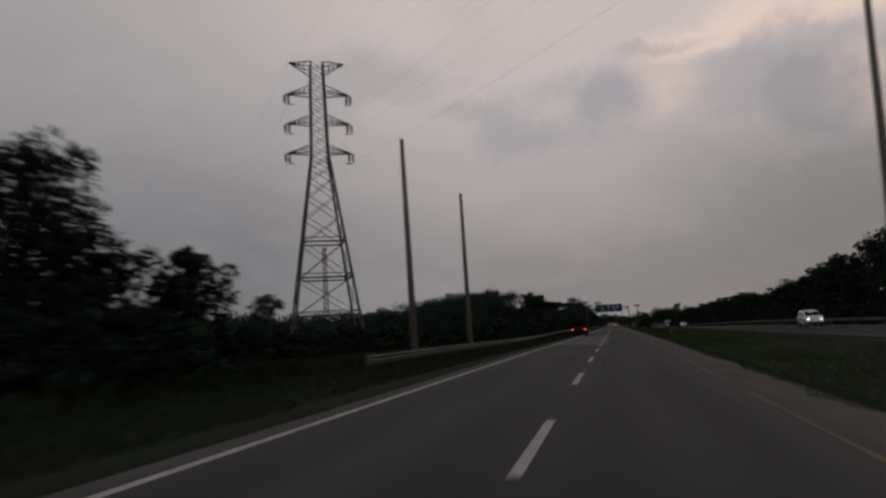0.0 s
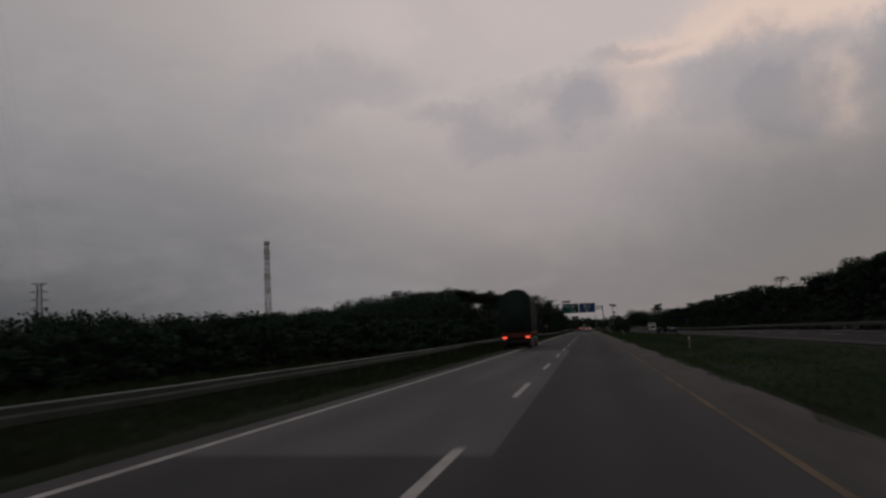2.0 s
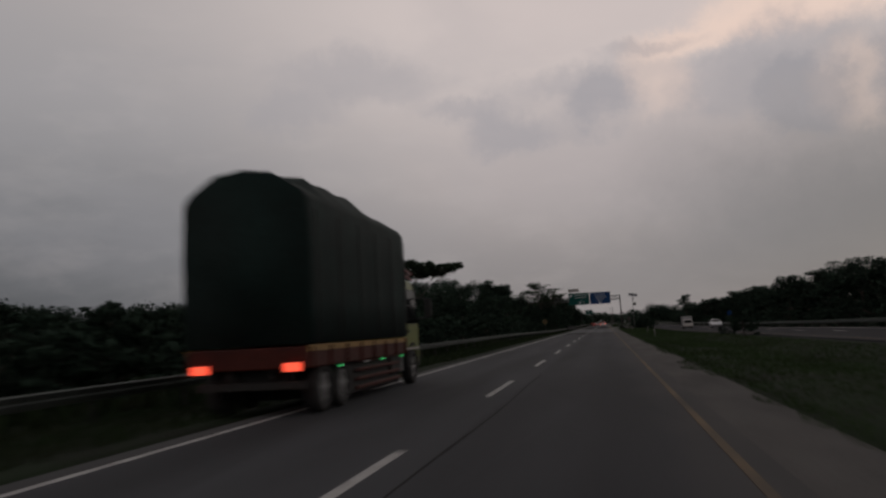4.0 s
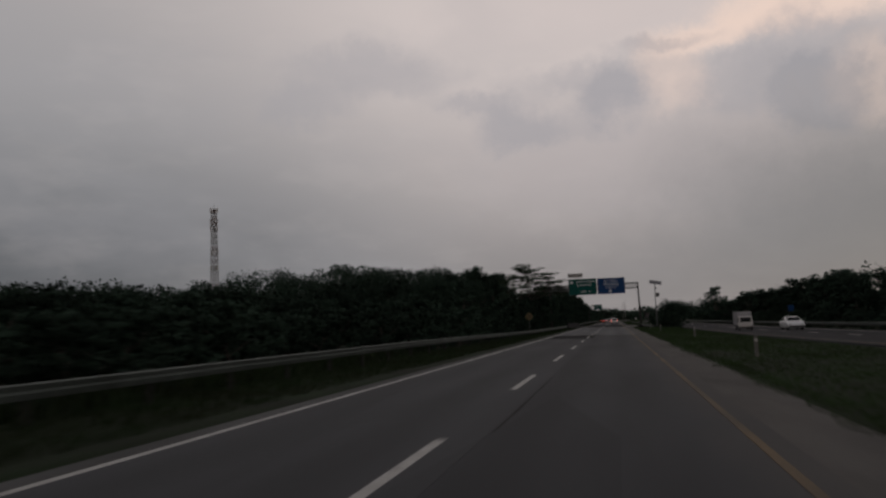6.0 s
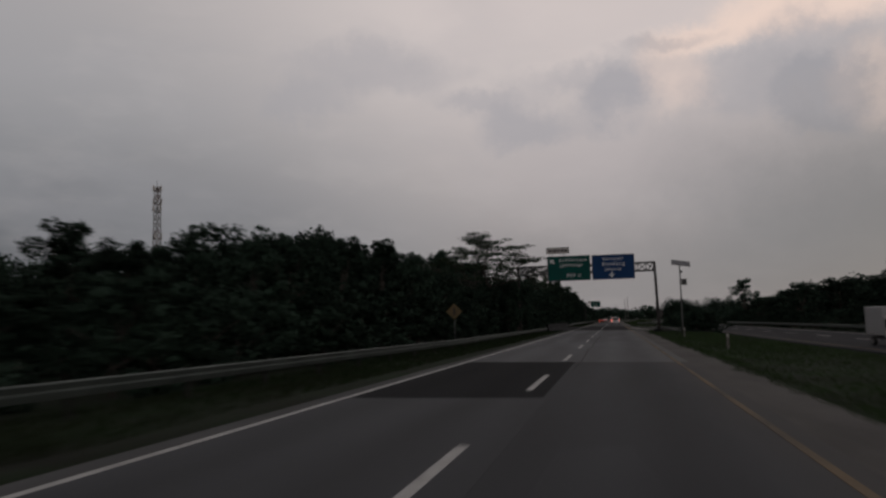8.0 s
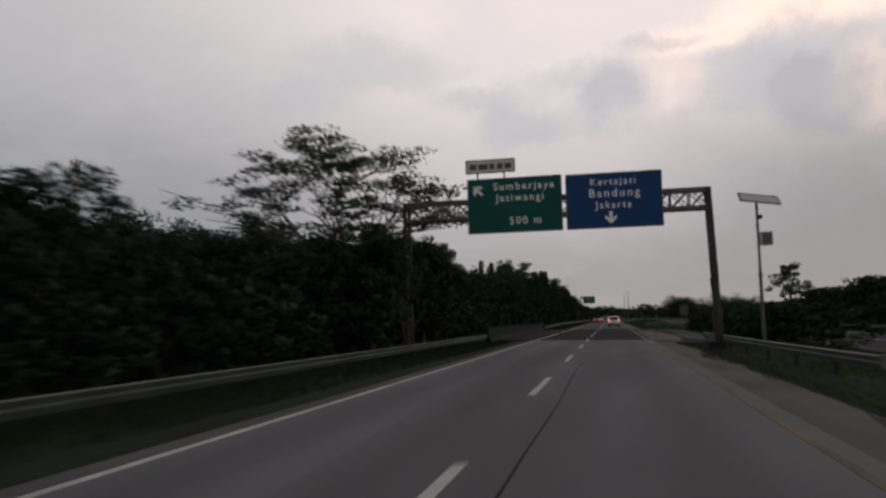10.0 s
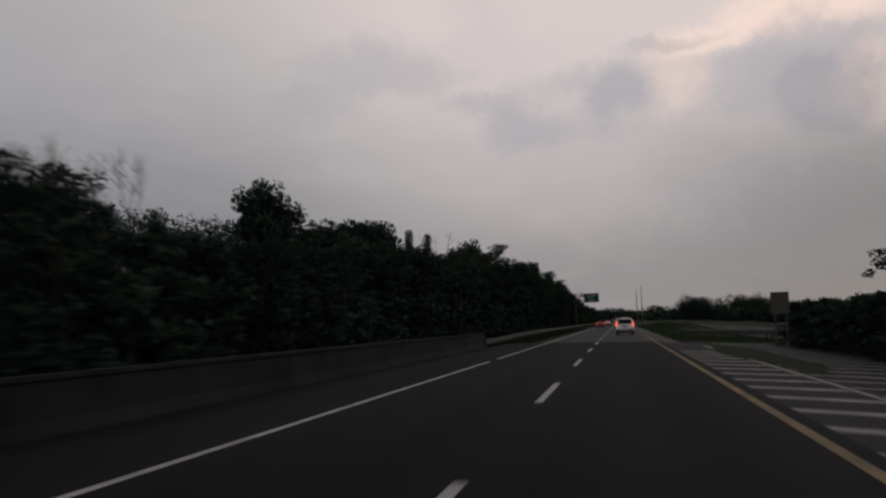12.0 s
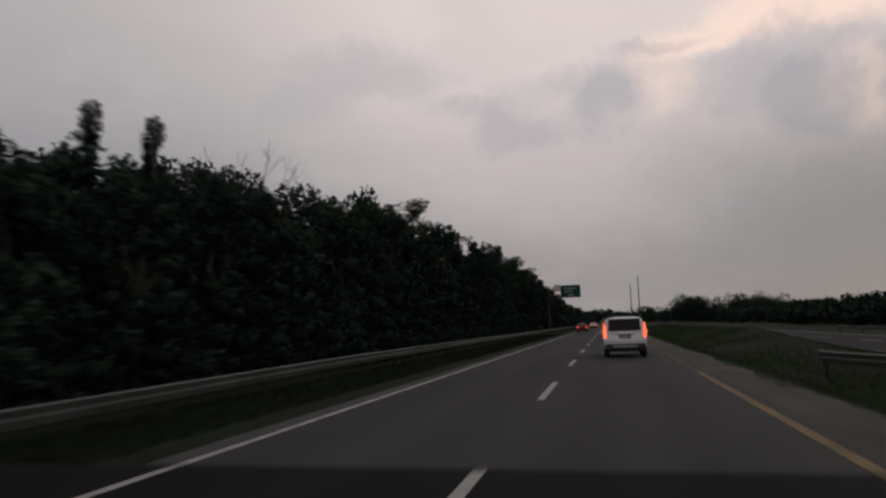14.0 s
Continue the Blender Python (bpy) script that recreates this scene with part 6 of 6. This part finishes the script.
def tarp_truck(m):
    """A cargo truck: lime cab, red bed with yellow stripe, bulging green tarpaulin over hoops."""
    t = thing("tarpaulin_truck", "tarpaulin-covered red cargo truck with lime cab in the slow lane", "truck", m)
    hw = 1.24
    # tarpaulin, from the tail at y=-4.8 to the head board at y=2.9
    bm = B()
    rings = []
    n = 22
    for k in range(n + 1):
        y = -4.8 + 7.7 * k / n
        sag = 0.03 * math.cos(2 * math.pi * k / 4.4) + 0.04 * noise.noise(Vector((y * 0.8, 2, 5)))
        top = 4.62 + sag + (0.28 if 4 < k < 15 else 0.1) - (0.45 if k == n else 0)
        bulge = 0.012 * math.cos(2 * math.pi * k / 4.4)
        half = [(hw + 0.03, 1.38), (hw + 0.05 + bulge, 2.3), (hw + 0.05 + bulge, 3.2), (hw + 0.02, 4.2), (hw - 0.10, 4.38), (0.6, top), (0.0, top + 0.08)]
        rings.append([(u, y, z) for u, z in half] + [(-u, y, z) for u, z in reversed(half[:-1])])
    loft(bm, rings)
    part("tarpaulin", bm, M["tarp"], t, "dark green tarpaulin with sagging folds", smooth=True)
    for k in range(6):
        bm = B()
        y = -4.4 + 1.4 * k
        bar(bm, (hw + 0.10, y, 1.45), (hw + 0.10, y, 4.0), 0.012, seg=5)
        part("rope", bm, M["post"], t, "thin tie rope")
    bm = B()
    box(bm, (0, -0.95, 1.12), (2.5, 7.75, 0.42), 0.03)
    bed = part("bed", bm, M["truck_red"], t, "faded red cargo bed")
    for sd in (-1, 1):
        bm = B()
        box(bm, (sd * (hw + 0.018), -0.95, 1.29), (0.02, 7.7, 0.12))
        part("stripe", bm, M["truck_yellow"], bed, "yellow stripe")
        for k in range(8):
            bm = B()
            box(bm, (sd * (hw + 0.03), -4.6 + 1.04 * k, 1.12), (0.05, 0.07, 0.42), 0.008)
            part("stake", bm, M["truck_red"], bed)
        # the lowest of the four is added, to cover the lit road beneath
        for z in (0.90, 0.70, 0.50, 0.30):
            bm = B()
            box(bm, (sd * 1.16, 0.35, z), (0.05, 3.9, 0.075), 0.012)
            part("side_guard", bm, M["truck_red"], t, "red side guard rail")
        for y, mt in ((0.3, "marker"), (2.2, "marker"), (-1.1, "sign_white"), (-3.0, "marker")):
            bm = B()
            box(bm, (sd * (hw + 0.02), y, 0.87), (0.06, 0.14, 0.04), 0.01)
            part("marker_lamp", bm, M[mt], t, "small green side marker" if mt == "marker" else "white reflector")
        bm = B()
        box(bm, (sd * 0.95, -4.88, 0.95), (0.36, 0.06, 0.16), 0.015)
        part("tail_lamp", bm, M["tail_far"], t, "lit red tail lamp")
    bm = B()
    for sd in (-0.42, 0.42):
        box(bm, (sd, -0.4, 0.85), (0.10, 8.6, 0.24))
    box(bm, (0.9, 1.9, 0.68), (0.5, 0.9, 0.55), 0.05)
    # dark block filling the space under the bed, in place of the shade there
    box(bm, (0, 0.0, 0.56), (2.15, 5.2, 0.80), 0.05)
    box(bm, (0, -3.2, 0.8), (1.5, 2.4, 0.35), 0.05)
    box(bm, (0, -4.7, 0.6), (2.2, 0.12, 0.14))
    part("chassis", bm, M["chassis"], t)
    # cab
    bm = B()
    prof = [(3.05, 0.95), (3.05, 2.9), (3.25, 3.02), (4.15, 2.96), (4.42, 2.75), (4.72, 1.85), (4.82, 1.7), (4.84, 0.62), (4.5, 0.55), (4.48, 0.98), (3.3, 0.98)]
    loft(bm, [[(x * 0.985 if abs(x) > 1.1 else x, y, z) for y, z in prof] for x in (-1.16, -1.1, 1.1, 1.16)])
    cab = part("cab", bm, M["cab_lime"], t, "lime yellow cab")
    bm = B()
    slab(bm, [(-1.0, 4.75, 1.85), (1.0, 4.75, 1.85), (0.95, 4.47, 2.72), (-0.95, 4.47, 2.72)], 0.012)
    part("windscreen", bm, M["glass"], cab)
    for sd in (-1, 1):
        bm = B()
        slab(bm, [(sd * 1.165, 3.35, 1.75), (sd * 1.165, 4.62, 1.75), (sd * 1.165, 4.36, 2.72), (sd * 1.165, 3.35, 2.76)][::sd], 0.012)
        part("door_window", bm, M["glass"], cab)
        bm = B()
        bar(bm, (sd * 1.18, 4.6, 2.5), (sd * 1.5, 4.75, 2.5), 0.02, seg=6)
        bar(bm, (sd * 1.18, 4.6, 1.9), (sd * 1.5, 4.75, 1.9), 0.02, seg=6)
        box(bm, (sd * 1.5, 4.76, 2.2), (0.22, 0.07, 0.56), 0.02)
        part("mirror", bm, M["black"], cab, "tall black mirror on stays")
        bm = B()
        box(bm, (sd * 0.85, 4.85, 0.9), (0.36, 0.06, 0.2), 0.02)
        part("headlamp", bm, M["rim"], cab)
        bm = B()
        box(bm, (sd * 1.0, 3.9, 0.55), (0.35, 0.6, 0.06), 0.01)
        part("step", bm, M["chassis"], cab)
    bm = B()
    box(bm, (0, 4.0, 3.35), (2.1, 1.0, 0.07), 0.02, Matrix.Rotation(radians(-14), 4, "X"))
    box(bm, (0, 3.6, 3.72), (2.0, 0.75, 0.34), 0.06)
    part("roof_deflector", bm, M["sign_grey"], cab, "pale roof visor box")
    for k in range(4):
        bm = B()
        bar(bm, (-1.0, 3.95 + 0.2 * k, 3.14), (1.0, 3.95 + 0.2 * k, 3.14), 0.04, seg=8)
        part("roof_bar", bm, M["rack_red"], cab, "red roof rack bar")
    for sd in (-1, 1):
        for z in (3.14, 3.32):
            bm = B()
            bar(bm, (sd * 1.02, 3.35, z + 0.08), (sd * 1.02, 4.66, z - 0.06), 0.045, seg=8)
            part("roof_bar", bm, M["rack_red"], cab, "red roof rack bar")
        bm = B()
        box(bm, (sd * 1.17, 3.95, 1.02), (0.02, 1.6, 0.05))
        part("pale_stripe", bm, M["sign_grey"], cab, "pale stripe along the cab's lower edge")
        bm = B()
        box(bm, (sd * 1.175, 3.98, 2.27), (0.022, 1.22, 0.035))
        part("window_bar", bm, M["black"], cab)
        bm = B()
        box(bm, (sd * 1.178, 3.52, 1.52), (0.03, 0.2, 0.06), 0.01)
        part("door_handle", bm, M["black"], cab)
        bm = B()
        loft(bm, [[(sd * x, 3.95 + 0.62 * math.cos(a) * q, 0.5 + 0.62 * math.sin(a) * q) for q in (1.0, 1.12)] + [(sd * (x + 0.03), 3.95 + 0.62 * math.cos(a) * q, 0.5 + 0.62 * math.sin(a) * q) for q in (1.12, 1.0)] for x in (1.14,) for a in (math.pi * k / 10 for k in range(11))])
        part("wheel_arch", bm, M["chassis"], cab, "dark wheel arch")
        bm = B()
        box(bm, (sd * 1.12, 2.55, 0.72), (0.10, 0.30, 0.62), 0.03)
        part("tool_panel", bm, M["steel"], t, "pale grey panel behind the front wheel")
    bm = B()
    box(bm, (0, 4.84, 0.62), (2.3, 0.14, 0.28), 0.03)
    part("front_bumper", bm, M["black"], cab)
    for x in (-1.03, 1.03):
        wheel(t, x, 3.95, 0.5, 0.28)
        for y in (-2.6, -3.75):
            wheel(t, x, y, 0.5, 0.30)
    return t


tarp_truck(pose(-4.05, 125.6, road_z(-4.05, 125.6)))


def box_truck(m):
    t = thing("white_box_truck", "small dull white box lorry in the opposite carriageway", "truck", m)
    bm = B()
    box(bm, (0, -0.9, 1.95), (2.1, 4.0, 2.1), 0.05)
    part("cargo_box", bm, M["grey_paint"], t, "dull white cargo box")
    bm = B()
    prof = [(1.2, 0.6), (1.2, 2.2), (1.9, 2.25), (2.2, 2.1), (2.55, 1.3), (2.62, 0.55)]
    loft(bm, [[(x, y, z) for y, z in prof] for x in (-0.95, -0.88, 0.88, 0.95)])
    cab = part("cab", bm, M["sign_grey"], t)
    bm = B()
    slab(bm, [(0.8, 2.56, 1.35), (-0.8, 2.56, 1.35), (-0.74, 2.25, 2.08), (0.74, 2.25, 2.08)][::-1], 0.012)
    part("windscreen", bm, M["glass"], cab)
    for sd in (-1, 1):
        bm = B()
        slab(bm, [(sd * 0.952, 1.4, 1.35), (sd * 0.952, 2.4, 1.35), (sd * 0.952, 2.12, 2.05), (sd * 0.952, 1.4, 2.05)][::sd], 0.012)
        part("door_window", bm, M["glass"], cab)
        bm = B()
        box(bm, (sd * 0.7, 2.62, 0.85), (0.3, 0.06, 0.18), 0.02)
        part("headlamp", bm, M["rim"], cab)
        for y in (-1.7, 1.75):
            wheel(t, sd * 0.85, y, 0.38, 0.22)
    bm = B()
    box(bm, (0, -0.3, 0.62), (0.8, 5.2, 0.25))
    box(bm, (0, 2.6, 0.5), (1.9, 0.12, 0.25), 0.03)
    part("chassis", bm, M["chassis"], t)


box_truck(pose(17.6, 260.5, far_z(260.5), 0, 0, 180) @ Matrix.Diagonal((0.8, 0.8, 0.76, 1)))
